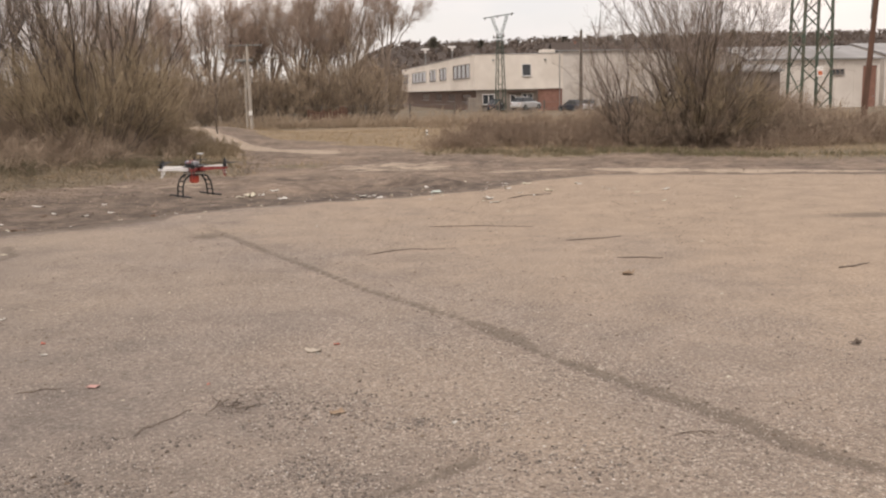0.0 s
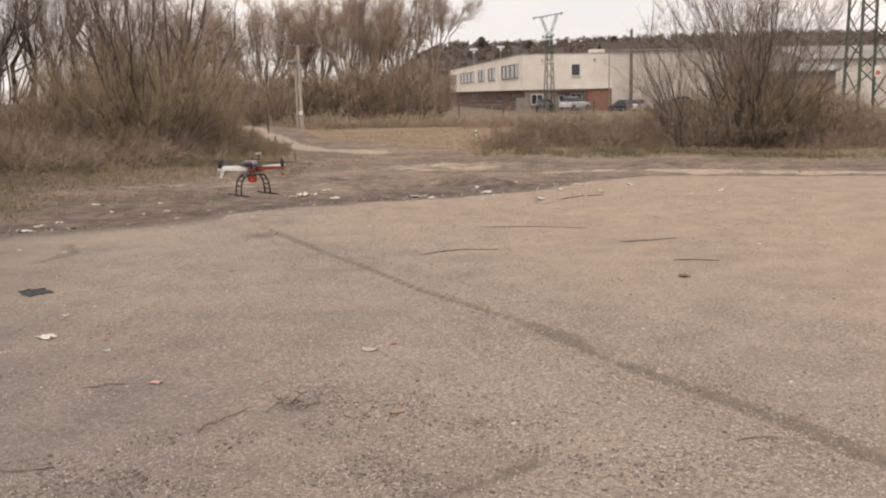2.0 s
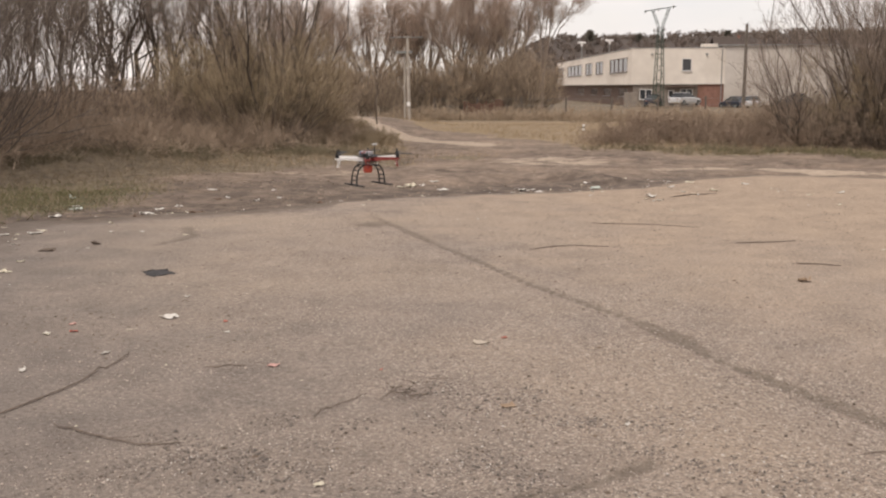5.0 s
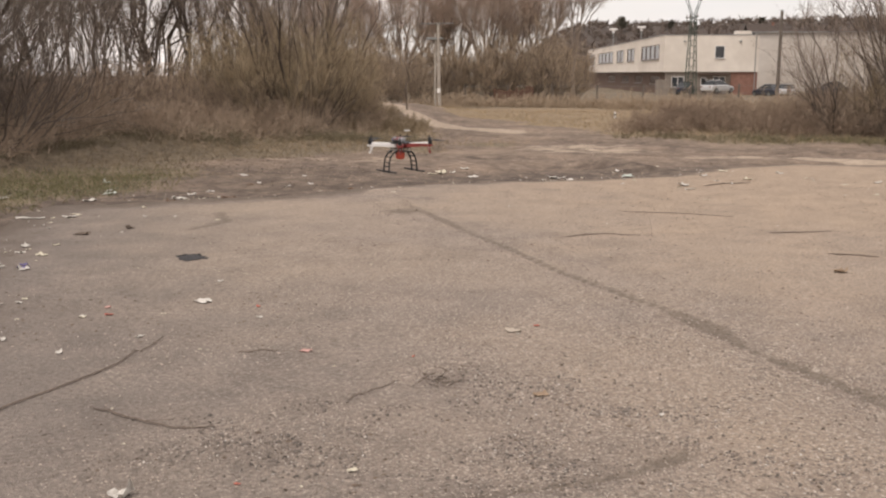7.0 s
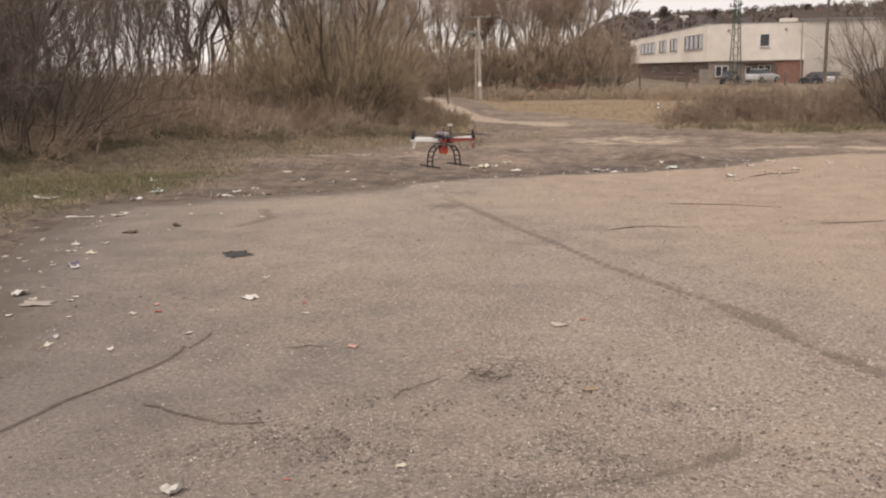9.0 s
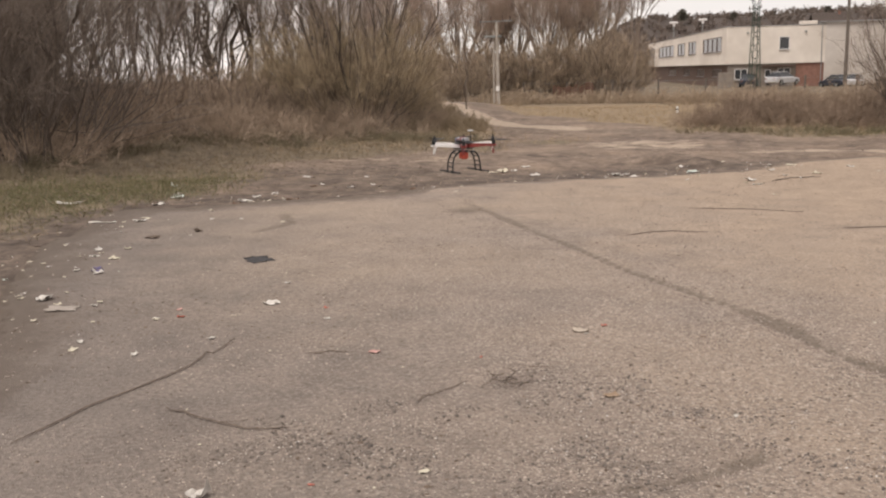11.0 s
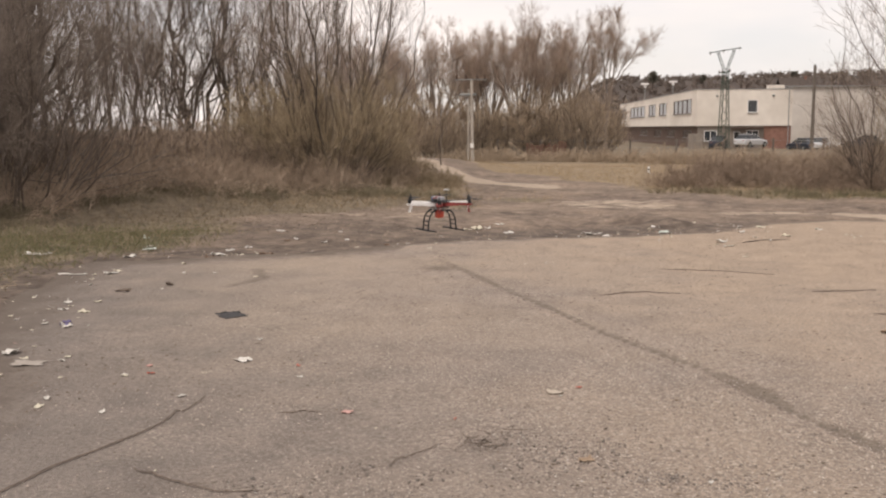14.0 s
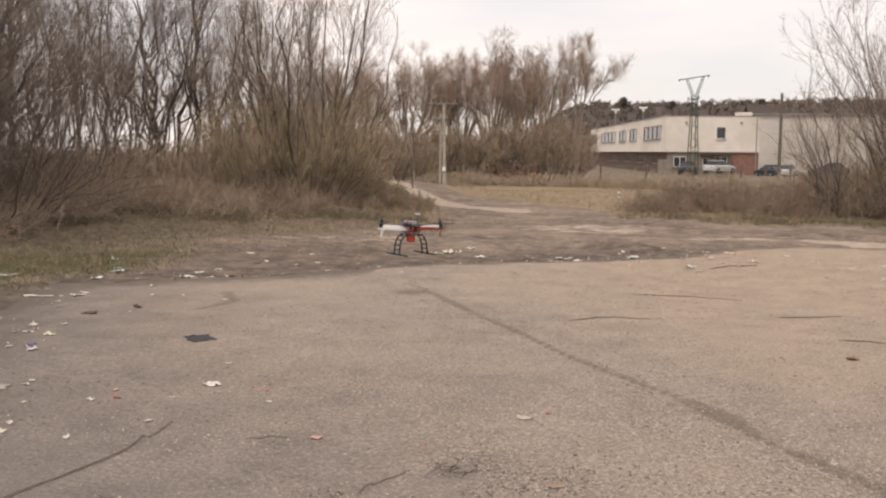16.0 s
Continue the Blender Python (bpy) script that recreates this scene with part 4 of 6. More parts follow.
grass_patch("dry_grass", 71, "flattened dry straw-coloured grass on the verge", 52000, (-15, -4, 8, 32), STRAW, 0.17, lambda t, g, r: r < t * 0.5)
grass_patch("green_grass", 72, "short dull green grass on the verge", 30000, (-13, -6, 8, 17), GRASS, 0.13, lambda t, g, r: r < t * g)
grass_patch("dry_grass", 73, "dry yellowish grass across the field", 30000, (-12, 12, 19, 42), STRAW_PALE, 0.22, lambda t, g, r: r < t * 0.7)


# ---------------------------------------------------------------- buildings
def wall_frame(a, b):
    """A pose whose x runs along the wall from a to b, y into the building, z up."""
    dx, dy = b[0] - a[0], b[1] - a[1]
    return Matrix.Translation((a[0], a[1], 0)) @ Matrix.Rotation(math.atan2(dy, dx), 4, "Z")


def add_window(parent, m, u0, u1, z0, z1, lights, mat_frame, name="window", flip=1.0):
    """A framed window set in the wall: frame, sill and each pane. y grows into the wall when flip is 1."""
    bm = bmesh.new()
    w = 0.07
    add_box(bm, (u0, -0.04 * flip, z0), (u1, 0.10 * flip, z0 + w), m=m)
    add_box(bm, (u0, -0.04 * flip, z1 - w), (u1, 0.10 * flip, z1), m=m)
    step = (u1 - u0) / lights
    for i in range(lights + 1):
        c = min(max(u0 + i * step, u0 + w / 2), u1 - w / 2)
        add_box(bm, (c - w / 2, -0.038 * flip, z0 + w), (c + w / 2, 0.09 * flip, z1 - w), m=m)
    fr = part(name, bm, mat_frame, parent)
    for i in range(lights):
        part("pane", add_box(bmesh.new(), (u0 + i * step + w / 2, 0.035 * flip, z0 + w), (u0 + (i + 1) * step - w / 2, 0.06 * flip, z1 - w), m=m), GLASS, fr)
    part("sill", add_box(bmesh.new(), (u0 - 0.05, -0.14 * flip, z0 - 0.07), (u1 + 0.05, -0.045 * flip, z0 - 0.005), m=m), ROOF_GREY, fr)
    return fr


def wall_with_holes(m, length, z0, z1, holes, thick=0.3, flip=1.0):
    """A wall slab built of the pieces that are left between its openings."""
    bm = bmesh.new()
    us = sorted({0.0, length, *[h[0] for h in holes], *[h[1] for h in holes]})
    for a, b in zip(us[:-1], us[1:]):
        cuts = sorted((h[2], h[3]) for h in holes if h[0] <= a + 1e-6 and h[1] >= b - 1e-6)
        z = z0
        for lo, hi in cuts + [(z1, z1)]:
            if lo - z > 1e-4:
                add_box(bm, (a, 0.0, z), (b, thick * flip, lo), m=m)
            z = hi
    bmesh.ops.remove_doubles(bm, verts=bm.verts, dist=1e-5)
    bmesh.ops.recalc_face_normals(bm, faces=bm.faces)
    return bm


def office():
    root = thing("office_building", "two-storey cream-white office block with a grey-brown ground floor", "building")
    A, B, F = (3.95, 120.0), (-8.25, 196.0), (15.2, 122.0)
    mf = wall_frame(A, F)
    lf = math.hypot(F[0] - A[0], F[1] - A[1])
    ml = wall_frame(A, B)
    ll = math.hypot(B[0] - A[0], B[1] - A[1])
    up, top, base = 1.70, 6.05, -1.3
    front = [(6.1, 7.3, 3.3, 4.8)]
    side = [(3.0, 15.6, 3.25, 5.05), (21.5, 27.8, 3.25, 5.05), (31.6, 38.3, 3.25, 5.05), (42.7, 60.8, 3.25, 5.05), (67.0, 75.5, 3.25, 5.05)]
    low_f = [(0.75, 2.3, -0.15, 1.15), (4.3, 5.0, 0.1, 1.0), (5.8, 7.3, -0.1, 1.15)]
    low_s = [(6, 12, 0.2, 1.2), (18, 24, 0.2, 1.2), (30, 36, 0.2, 1.2), (44, 52, 0.2, 1.2)]
    part("upper_wall", wall_with_holes(mf, lf, up, top, front), RENDER_WHITE, root)
    part("upper_wall", wall_with_holes(ml, ll, up, top, side, flip=-1.0), RENDER_WHITE, root)
    part("lower_wall", wall_with_holes(mf @ pose(0.3, 0.25, 0), 7.9, base, up - 0.02, low_f), PLASTER_GREY, root, "grey-brown plastered ground floor")
    part("lower_wall", wall_with_holes(ml @ pose(0.3, -0.7, 0), ll - 0.6, base, up - 0.02, low_s, flip=-1.0), FASCIA_BROWN, root, "dark brown recessed ground floor")
    part("brick_bay", add_box(bmesh.new(), (8.22, 0.2, base), (lf, 0.6, up - 0.02), 0.01, m=mf), BRICK_RED, root, "red-brown brick bay")
    part("annex", add_box(bmesh.new(), (-0.9, -1.6, base), (0.45, 0.15, 0.75), 0.03, m=mf), PLASTER_GREY, root, "low grey-cream annex at the corner")
    # floor slab, roof and coping
    bm = bmesh.new()
    for z0, z1 in ((up - 0.02, up + 0.12), (top - 0.25, top - 0.05)):
        corners = [mf @ Vector((0.31, 0.31, 0)), mf @ Vector((lf - 0.02, 0.31, 0)), mf @ Vector((lf - 0.02, 0.31, 0)) + (ml @ Vector((ll, 0, 0)) - ml @ Vector((0, 0, 0))), ml @ Vector((ll - 0.02, -0.31, 0))]
        lo = [bm.verts.new((c.x, c.y, z0)) for c in corners]
        hi = [bm.verts.new((c.x, c.y, z1)) for c in corners]
        bm.faces.new(hi)
        bm.faces.new(lo[::-1])
        for i in range(4):
            bm.faces.new((lo[i], lo[(i + 1) % 4], hi[(i + 1) % 4], hi[i]))
    part("roof_slab", bm, ROOF_GREY, root)
    bm = add_box(bmesh.new(), (-0.06, -0.06, top), (lf + 0.04, 0.36, top + 0.09), 0.01, m=mf)
    add_box(bm, (0.38, -0.36, top + 0.002), (ll, 0.06, top + 0.088), 0.01, m=ml)
    part("coping", bm, ROOF_GREY, root, "grey sheet-metal coping")
    for u0, u1, z0, z1 in front:
        add_window(root, mf, u0, u1, z0, z1, 1, FRAME_WHITE)
    for (u0, u1, z0, z1), k in zip(side, (4, 2, 2, 4, 3)):
        add_window(root, ml, u0, u1, z0, z1, k, FASCIA_BROWN, flip=-1.0)
    for (u0, u1, z0, z1), k in zip(low_f, (2, 1, 2)):
        add_window(root, mf @ pose(0.3, 0.25, 0), u0, u1, z0, z1, k, FRAME_WHITE, name="window" if z0 > -0.5 else "door")
    for u0, u1, z0, z1 in low_s:
        add_window(root, ml @ pose(0.3, -0.7, 0), u0, u1, z0, z1, 4, FASCIA_BROWN, flip=-1.0)
    # roof plant, downpipes and a small canopy
    for u, y, w in ((30.0, -6.0, 3.0), (52.0, -5.0, 4.0)):
        part("roof_unit", add_box(bmesh.new(), (u, y - 1.6, top), (u + w, y, top + 0.8), 0.06, m=ml), RENDER_WHITE, root, "pale roof unit")
    part("roof_unit", add_box(bmesh.new(), (9.0, 1.2, top), (10.8, 2.6, top + 0.55), 0.05, m=mf), RENDER_WHITE, root, "pale roof unit")
    for u in (11.0,):
        part("downpipe", rod(mf @ Vector((u, -0.09, base)), mf @ Vector((u, -0.09, top - 0.1)), 0.055, seg=8), ROOF_GREY, root)
    part("canopy", add_box(bmesh.new(), (4.2, -0.5, 1.36), (8.0, 0.24, 1.46), 0.02, m=mf), FASCIA_BROWN, root)
    # wall lamps
    for u in (2.3, 9.0):
        part("wall_lamp", add_box(bmesh.new(), (u, -0.25, 5.2), (u + 0.22, -0.003, 5.42), 0.03, m=mf), STEEL_GREY, root)
    return root


office()


def shed(name, label, a, b, depth, base, eave, ridge, wall_mat, panels, doors=(), windows=()):
    root = thing(name, label, "building")
    m = wall_frame(a, b)
    ln = math.hypot(b[0] - a[0], b[1] - a[1])
    part("front_wall", wall_with_holes(m, ln, base, eave, [*doors, *windows]), wall_mat, root)
    part("side_wall", add_box(bmesh.new(), (0, 0.302, base), (0.3, depth, eave), m=m), wall_mat, root)
    part("side_wall", add_box(bmesh.new(), (ln - 0.3, 0.302, base), (ln, depth, eave), m=m), wall_mat, root)
    bm = bmesh.new()
    prof = [(-0.35, eave - 0.03), (depth / 2, ridge), (depth + 0.35, eave - 0.03)]
    rows = []
    for y, z in prof:
        rows.append([bm.verts.new(m @ Vector((u, y, z + dz))) for u in (-0.3, ln + 0.3) for dz in (0.0, 0.16)])
    for r0, r1 in zip(rows[:-1], rows[1:]):
        for i, j in ((0, 2), (3, 1), (1, 0), (2, 3)):
            bm.faces.new((r0[i], r0[j], r1[j], r1[i]))
    for r in (rows[0], rows[-1]):
        bm.faces.new((r[0], r[1], r[3], r[2]))
    bmesh.ops.recalc_face_normals(bm, faces=bm.faces)
    part("roof", bm, ROOF_GREY, root, "shallow grey sheet roof")
    for u in (0.0, ln - 0.3):
        bm = bmesh.new()
        t = [bm.verts.new(m @ Vector((u + d, y, z))) for d in (0.02, 0.28) for y, z in ((0.02, eave), (depth / 2, ridge - 0.02), (depth - 0.02, eave))]
        bm.faces.new(t[:3])
        bm.faces.new(t[5:2:-1])
        part("gable", bm, wall_mat, root)
    step = ln / panels
    for i in range(1, panels):
        part("joint_cover", add_box(bmesh.new(), (i * step - 0.05, -0.03, base), (i * step + 0.05, -0.003, eave - 0.06), m=m), wall_mat, root)
    for u0, u1, z0, z1 in doors:
        dr = part("door", add_box(bmesh.new(), (u0 + 0.02, 0.08, z0), (u1 - 0.02, 0.16, z1 - 0.02), 0.02, m=m), BRICK_RED, root, "rust-red sheet door")
        part("handle", add_box(bmesh.new(), (u1 - 0.3, 0.03, z0 + 1.0), (u1 - 0.22, 0.078, z0 + 1.25), m=m), STEEL_GREY, dr)
    for u0, u1, z0, z1 in windows:
        add_window(root, m, u0, u1, z0, z1, 3, PLASTER_GREY)
    return root


shed("warehouse", "long off-white industrial hall with a grey roof", (16.2, 133.0), (45.0, 136.0), 22.0, -1.3, 6.75, 6.95, SHED_WHITE, 8, windows=((17.0, 23.0, 2.2, 3.4),))
shed("warehouse", "low white shed with a rust-red end door and grey roof", (32.0, 101.0), (47.2, 104.0), 12.0, -1.3, 4.1, 5.6, SHED_WHITE, 5,
     doors=((13.4, 15.1, -1.0, 3.4),), windows=((9.6, 11.2, 2.5, 3.1),))
shed("warehouse", "grey-roofed white shed beyond the lattice tower", (49.5, 108.0), (70.0, 112.0), 12.0, -1.3, 4.6, 6.0, SHED_WHITE, 6)
shed("warehouse", "brown-grey shed wall between the halls", (27.0, 97.0), (34.5, 98.5), 3.0, -1.3, 2.9, 3.5, PLASTER_GREY, 3)


def car(label, paint, m, group="cars parked by the office"):
    root = thing("parked_car", label, "car", group, m)
    # body: a lofted hull along x from tail to nose
    prof = [(-2.1, 0.38, 0.78, 0.70), (-1.95, 0.28, 0.92, 0.80), (-1.0, 0.24, 0.94, 0.86), (0.6, 0.24, 0.93, 0.87), (1.6, 0.26, 0.80, 0.82), (2.05, 0.34, 0.66, 0.68)]
    bm = bmesh.new()
    rings = [[bm.verts.new((x, y * w, z)) for y, z in ((-1, lo + 0.12), (-0.94, lo), (0.94, lo), (1, lo + 0.12), (1, hi - 0.12), (0.9, hi), (-0.9, hi), (-1, hi - 0.12))] for x, lo, hi, w in prof]
    for r0, r1 in zip(rings[:-1], rings[1:]):
        for i in range(8):
            bm.faces.new((r0[i], r0[(i + 1) % 8], r1[(i + 1) % 8], r1[i]))
    bm.faces.new(rings[0][::-1])
    bm.faces.new(rings[-1])
    bmesh.ops.recalc_face_normals(bm, faces=bm.faces)
    body = part("body", bm, paint, root)
    bm = bmesh.new()
    cab = [(-1.75, 0.92, 0.74), (-1.25, 1.40, 0.60), (0.0, 1.46, 0.62), (0.95, 0.92, 0.76)]
    lo = [[bm.verts.new((x, s * w, z)) for s in (-1, 1)] for x, z, w in cab]
    b0 = [[bm.verts.new((x, s * 0.78, 0.90)) for s in (-1, 1)] for x in (-1.25, 0.0)]
    for a, b in zip(lo[:-1], lo[1:]):
        bm.faces.new((a[0], a[1], b[1], b[0]))
    for s in (0, 1):
        bm.faces.new((lo[0][s], lo[1][s], b0[0][s]))
        bm.faces.new((lo[1][s], lo[2][s], b0[1][s], b0[0][s]))
        bm.faces.new((lo[2][s], lo[3][s], b0[1][s]))
    bmesh.ops.recalc_face_normals(bm, faces=bm.faces)
    part("cabin_glass", bm, GLASS, root)
    part("roof", box((-1.25, -0.58, 1.42), (0.05, 0.58, 1.49), 0.025), paint, root)
    for x in (-1.3, 1.3):
        for s in (-1, 1):
            w = part("wheel", rod((x, s * 0.68, 0.31), (x, s * 0.885, 0.31), 0.31, seg=16), RUBBER, root)
            part("rim", rod((x, s * 0.88, 0.31), (x, s * 0.90, 0.31), 0.19, seg=12), STEEL_GREY, w)
    for s in (-1, 1):
        part("headlight", box((1.86, s * 0.52 - 0.14, 0.58), (2.03, s * 0.52 + 0.14, 0.70), 0.03), FRAME_WHITE, root)
        part("tail_light", box((-2.11, s * 0.55 - 0.12, 0.66), (-2.0, s * 0.55 + 0.12, 0.80), 0.02), BRICK_RED, root)
    part("bumper", box((1.98, -0.66, 0.36), (2.12, 0.66, 0.52), 0.03), RUBBER, root)
    return root


RUBBER = surface("black_rubber", (0.018, 0.018, 0.018), (0.032, 0.031, 0.030), 9.0, 0.8, bump=0)
PAINT_SILVER = surface("silver_car_paint", (0.50, 0.50, 0.50), (0.55, 0.55, 0.55), 4.0, 0.3, metal=0.3, bump=0)
PAINT_DARK = surface("dark_blue_car_paint", (0.035, 0.04, 0.055), (0.05, 0.055, 0.07), 4.0, 0.3, metal=0.3, bump=0)
gz0 = -1.1
car("silver estate car parked before the office", PAINT_SILVER, pose(9.6, 111, gz0 + 0.42, 0, 0, 48))
car("dark grey car parked beside the brick bay", PAINT_DARK, pose(15.8, 117, gz0 - 0.1, 0, 0, 120))
car("silver car parked in the row", PAINT_SILVER, pose(17.9, 117, gz0 - 0.05, 0, 0, 75))
car("dark blue car at the end of the row", PAINT_DARK, pose(22.0, 115, gz0 + 0.2, 0, 0, 175))
car("dark car partly hidden by the mast", PAINT_DARK, pose(6.3, 114, gz0 + 0.2, 0, 0, 80))


# ---------------------------------------------------------------- masts and poles
def add_bar(bm, a, b, w):
    """A square steel bar."""
    a, b = Vector(a), Vector(b)
    d = b - a
    q = d.to_track_quat("Z", "Y").to_matrix().to_4x4()
    add_box(bm, (-w / 2, -w / 2, -d.length / 2), (w / 2, w / 2, d.length / 2), m=Matrix.Translation((a + b) / 2) @ q)


def lattice(root, w0, w1, height, bays, leg, brace, mat):
    def corner(i, z):
        w = (w0 + (w1 - w0) * z / height) / 2
        return (w * (1, 1, -1, -1)[i], w * (1, -1, -1, 1)[i], z)
    for i in range(4):
        bm = bmesh.new()
        add_bar(bm, corner(i, -0.4), corner(i, height), leg)
        part("leg", bm, mat, root)
    zs = [height * (1 - (1 - k / bays) ** 1.12) for k in range(bays + 1)]
    for k in range(bays):
        for i in range(4):
            j = (i + 1) % 4
            bm = bmesh.new()
            a, b = (i, j) if k % 2 else (j, i)
            add_bar(bm, corner(a, zs[k]), corner(b, zs[k + 1]), brace)
            part("brace", bm, mat, root)


def far_mast():
    root = thing("lattice_mast", "slim grey-green lattice power mast with a slanting crossarm", "power mast", m=pose(6.7, 112, -1.0, 0, 0, 18))
    lattice(root, 1.05, 0.50, 8.9, 13, 0.075, 0.042, STEEL_MAST)
    for s in (-1, 1):
        bm = bmesh.new()
        for d in (-0.13, 0.13):
            add_bar(bm, (0.16 * s + d, 0, 8.9), (s * 0.95 + d, 0, 11.0 + 0.15 * s), 0.06)
        for k in range(5):
            f, g = k / 5, (k + 1) / 5
            add_bar(bm, (0.16 * s + 0.79 * s * f - 0.13, 0, 8.9 + (2.1 + 0.15 * s) * f), (0.16 * s + 0.79 * s * g + 0.13, 0, 8.9 + (2.1 + 0.15 * s) * g), 0.04)
        part("fork_arm", bm, STEEL_MAST, root)
    bm = bmesh.new()
    add_bar(bm, (-2.0, 0, 10.75), (1.75, 0, 11.35), 0.10)
    part("crossarm", bm, STEEL_MAST, root)
    for x in (-1.8, -0.3, 1.5):
        part("insulator", rod((x, 0, 10.85 + x * 0.16), (x, 0, 11.20 + x * 0.16), 0.06, 0.04), FASCIA_BROWN, root)
    bm = bmesh.new()
    add_bar(bm, (-0.85, 0, 8.55), (0.6, 0, 8.75), 0.09)
    part("lower_arm", bm, STEEL_MAST, root)
    for x in (-0.75, -0.4, 0.5):
        part("insulator", rod((x, 0, 8.66 + x * 0.13), (x, 0, 9.0 + x * 0.13), 0.08, 0.05), FASCIA_BROWN, root)
    return root


far_mast()


def tower():
    root = thing("lattice_tower", "large green-painted steel lattice tower behind the weeds", "power mast", m=pose(17.7, 46.5, -0.35, 0, 0, 6))
    lattice(root, 1.5, 1.15, 13.0, 11, 0.12, 0.05, STEEL_GREEN)
    sign = part("warning_plate", box((-0.15, -1.02, 2.25), (0.17, -0.98, 2.72), 0.01), FRAME_WHITE, root, "white warning plate")
    part("warning_mark", box((-0.09, -1.03, 2.31), (0.11, -1.022, 2.5), 0.0), surface("orange_red_mark", (0.55, 0.14, 0.05), (0.62, 0.18, 0.07), 6, 0.6, bump=0), sign)
    return root


tower()


def brown_pole():
    root = thing("utility_pole", "dark reddish-brown pole leaning slightly with small insulator arms", "pole", m=pose(11.92, 27.2, at_ground(11.92, 27.2), 0, 3.4, 0))
    part("shaft", rod((0, 0, -0.3), (0, 0, 5.2), 0.085, 0.065, 12), WOOD_POLE, root)
    part("stay", rod((-0.03, 0.12, 3.0), (-0.06, 0.12, 5.2), 0.03, 0.03, 8), STEEL_GREY, root)
    for z in (3.95, 4.6):
        part("insulator_arm", rod((-0.65, 0, z), (0.5, 0, z), 0.03, 0.03), STEEL_GREY, root)
        for x in (-0.6, 0.45):
            part("insulator", rod((x, 0, z), (x, 0, z + 0.2), 0.05, 0.03), FRAME_WHITE, root)
    return root


brown_pole()


def grey_pole(x, y, z0, z1, label):
    root = thing("utility_pole", label, "pole", m=pose(x, y, z0))
    part("shaft", rod((0, 0, 0), (0, 0, z1 - z0), 0.17, 0.13, 10), WOOD_GREY, root)
    part("cap", rod((0, 0, z1 - z0 - 0.02), (0, 0, z1 - z0 + 0.12), 0.15, 0.05, 10), STEEL_GREY, root)
    return root


grey_pole(13.35, 93.0, -1.0, 7.1, "plain weathered grey wooden pole beside the car park")


def transformer_pole():
    root = thing("concrete_pole", "pale twin concrete power pole with a rusty crossarm", "pole", m=pose(-9.0, 44.5, at_ground(-9.0, 44.5)))
    part("post", rod((0.07, 0, -0.2), (0.02, 0, 3.9), 0.085, 0.065, 10), CONCRETE, root)
    part("post", rod((-0.20, 0.3, -0.2), (-0.14, 0.1, 3.5), 0.055, 0.05, 10), CONCRETE, root)
    part("crossarm", box((-0.8, -0.03, 3.91), (0.75, 0.03, 3.96), 0.01), STEEL_GREY, root)
    for x in (-0.7, -0.25, 0.3, 0.65):
        part("insulator", rod((x, 0, 3.96), (x, 0, 4.16), 0.05, 0.03), FASCIA_BROWN, root)
    part("bracket", box((-0.55, -0.05, 3.2), (0.25, 0.05, 3.3), 0.01), STEEL_GREY, root)
    part("number_plate", box((-0.02, -0.15, 0.75), (0.14, -0.125, 0.95), 0.005), FRAME_WHITE, root, "small white plate")
    return root


transformer_pole()


def yard_lamp(x, y, z, label):
    root = thing("yard_lamp", label, "lamp", "yard lamps behind the office", pose(x, y, -1.2))
    h = z + 1.2
    part("post", rod((0, 0, -0.2), (0, 0, h), 0.12, 0.09), STEEL_GREY, root)
    part("head", box((-0.85, -0.3, h), (0.85, 0.3, h + 0.38), 0.1), FRAME_WHITE, root, "white lamp head")
    part("bracket", box((-0.2, -0.12, h - 0.55), (0.25, 0.12, h), 0.03), FRAME_WHITE, root)
    return root


yard_lamp(2.1, 205, 10.7, "white-headed yard lamp standing behind the office")
yard_lamp(-3.6, 205, 10.3, "small white-headed yard lamp standing farther behind the office")


def marker(x, y):
    root = thing("marker_post", "short white-painted marker post in the grass", "post", m=pose(x, y, at_ground(x, y)))
    part("shaft", rod((0, 0, -0.1), (0, 0, 0.24), 0.045, 0.04, 10), FRAME_WHITE, root)
    part("band", rod((0, 0, 0.12), (0, 0, 0.16), 0.048, 0.047, 10), RUBBER, root)
    return root


marker(-0.62, 34.7)


def fence():
    root = thing("wire_fence", "old timber-post fence between the field and the car park", "fence")
    pts = [(-9 + i * 2.4, 52.0 - 0.12 * i) for i in range(11)]
    for x, y in pts:
        z = at_ground(x, y)
        part("post", rod((x, y, z - 0.2), (x, y, z + 1.15), 0.06, 0.05, 7), WOOD_GREY, root)
    for h in (0.35, 0.7, 1.05):
        for (xa, ya), (xb, yb) in zip(pts[:-1], pts[1:]):
            part("wire", rod((xa, ya, at_ground(xa, ya) + h), (xb, yb, at_ground(xb, yb) + h), 0.005, 0.005, 4), STEEL_GREY, root)
    return root


fence()


def board_fence():
    root = thing("board_fence", "short dark red-brown board fence under the hedge", "fence")
    rng = random.Random(19)
    for i in range(13):
        x = -7.1 + 0.165 * i
        z, h = at_ground(x, 50.4), 0.95 + rng.uniform(-0.16, 0.10)
        board = part("board", box((-0.065, -0.012, -0.05), (0.065, 0.012, h), 0.006), WOOD_POLE, root)
        board.matrix_world = pose(x, 50.4, z, rng.uniform(-3, 3), rng.uniform(-3, 3), 0)
    for h in (0.3, 0.75):
        part("rail", box((-7.2, 50.415, at_ground(-6, 50.4) + h), (-5.0, 50.46, at_ground(-6, 50.4) + h + 0.07), 0.008), WOOD_POLE, root)
    return root


board_fence()


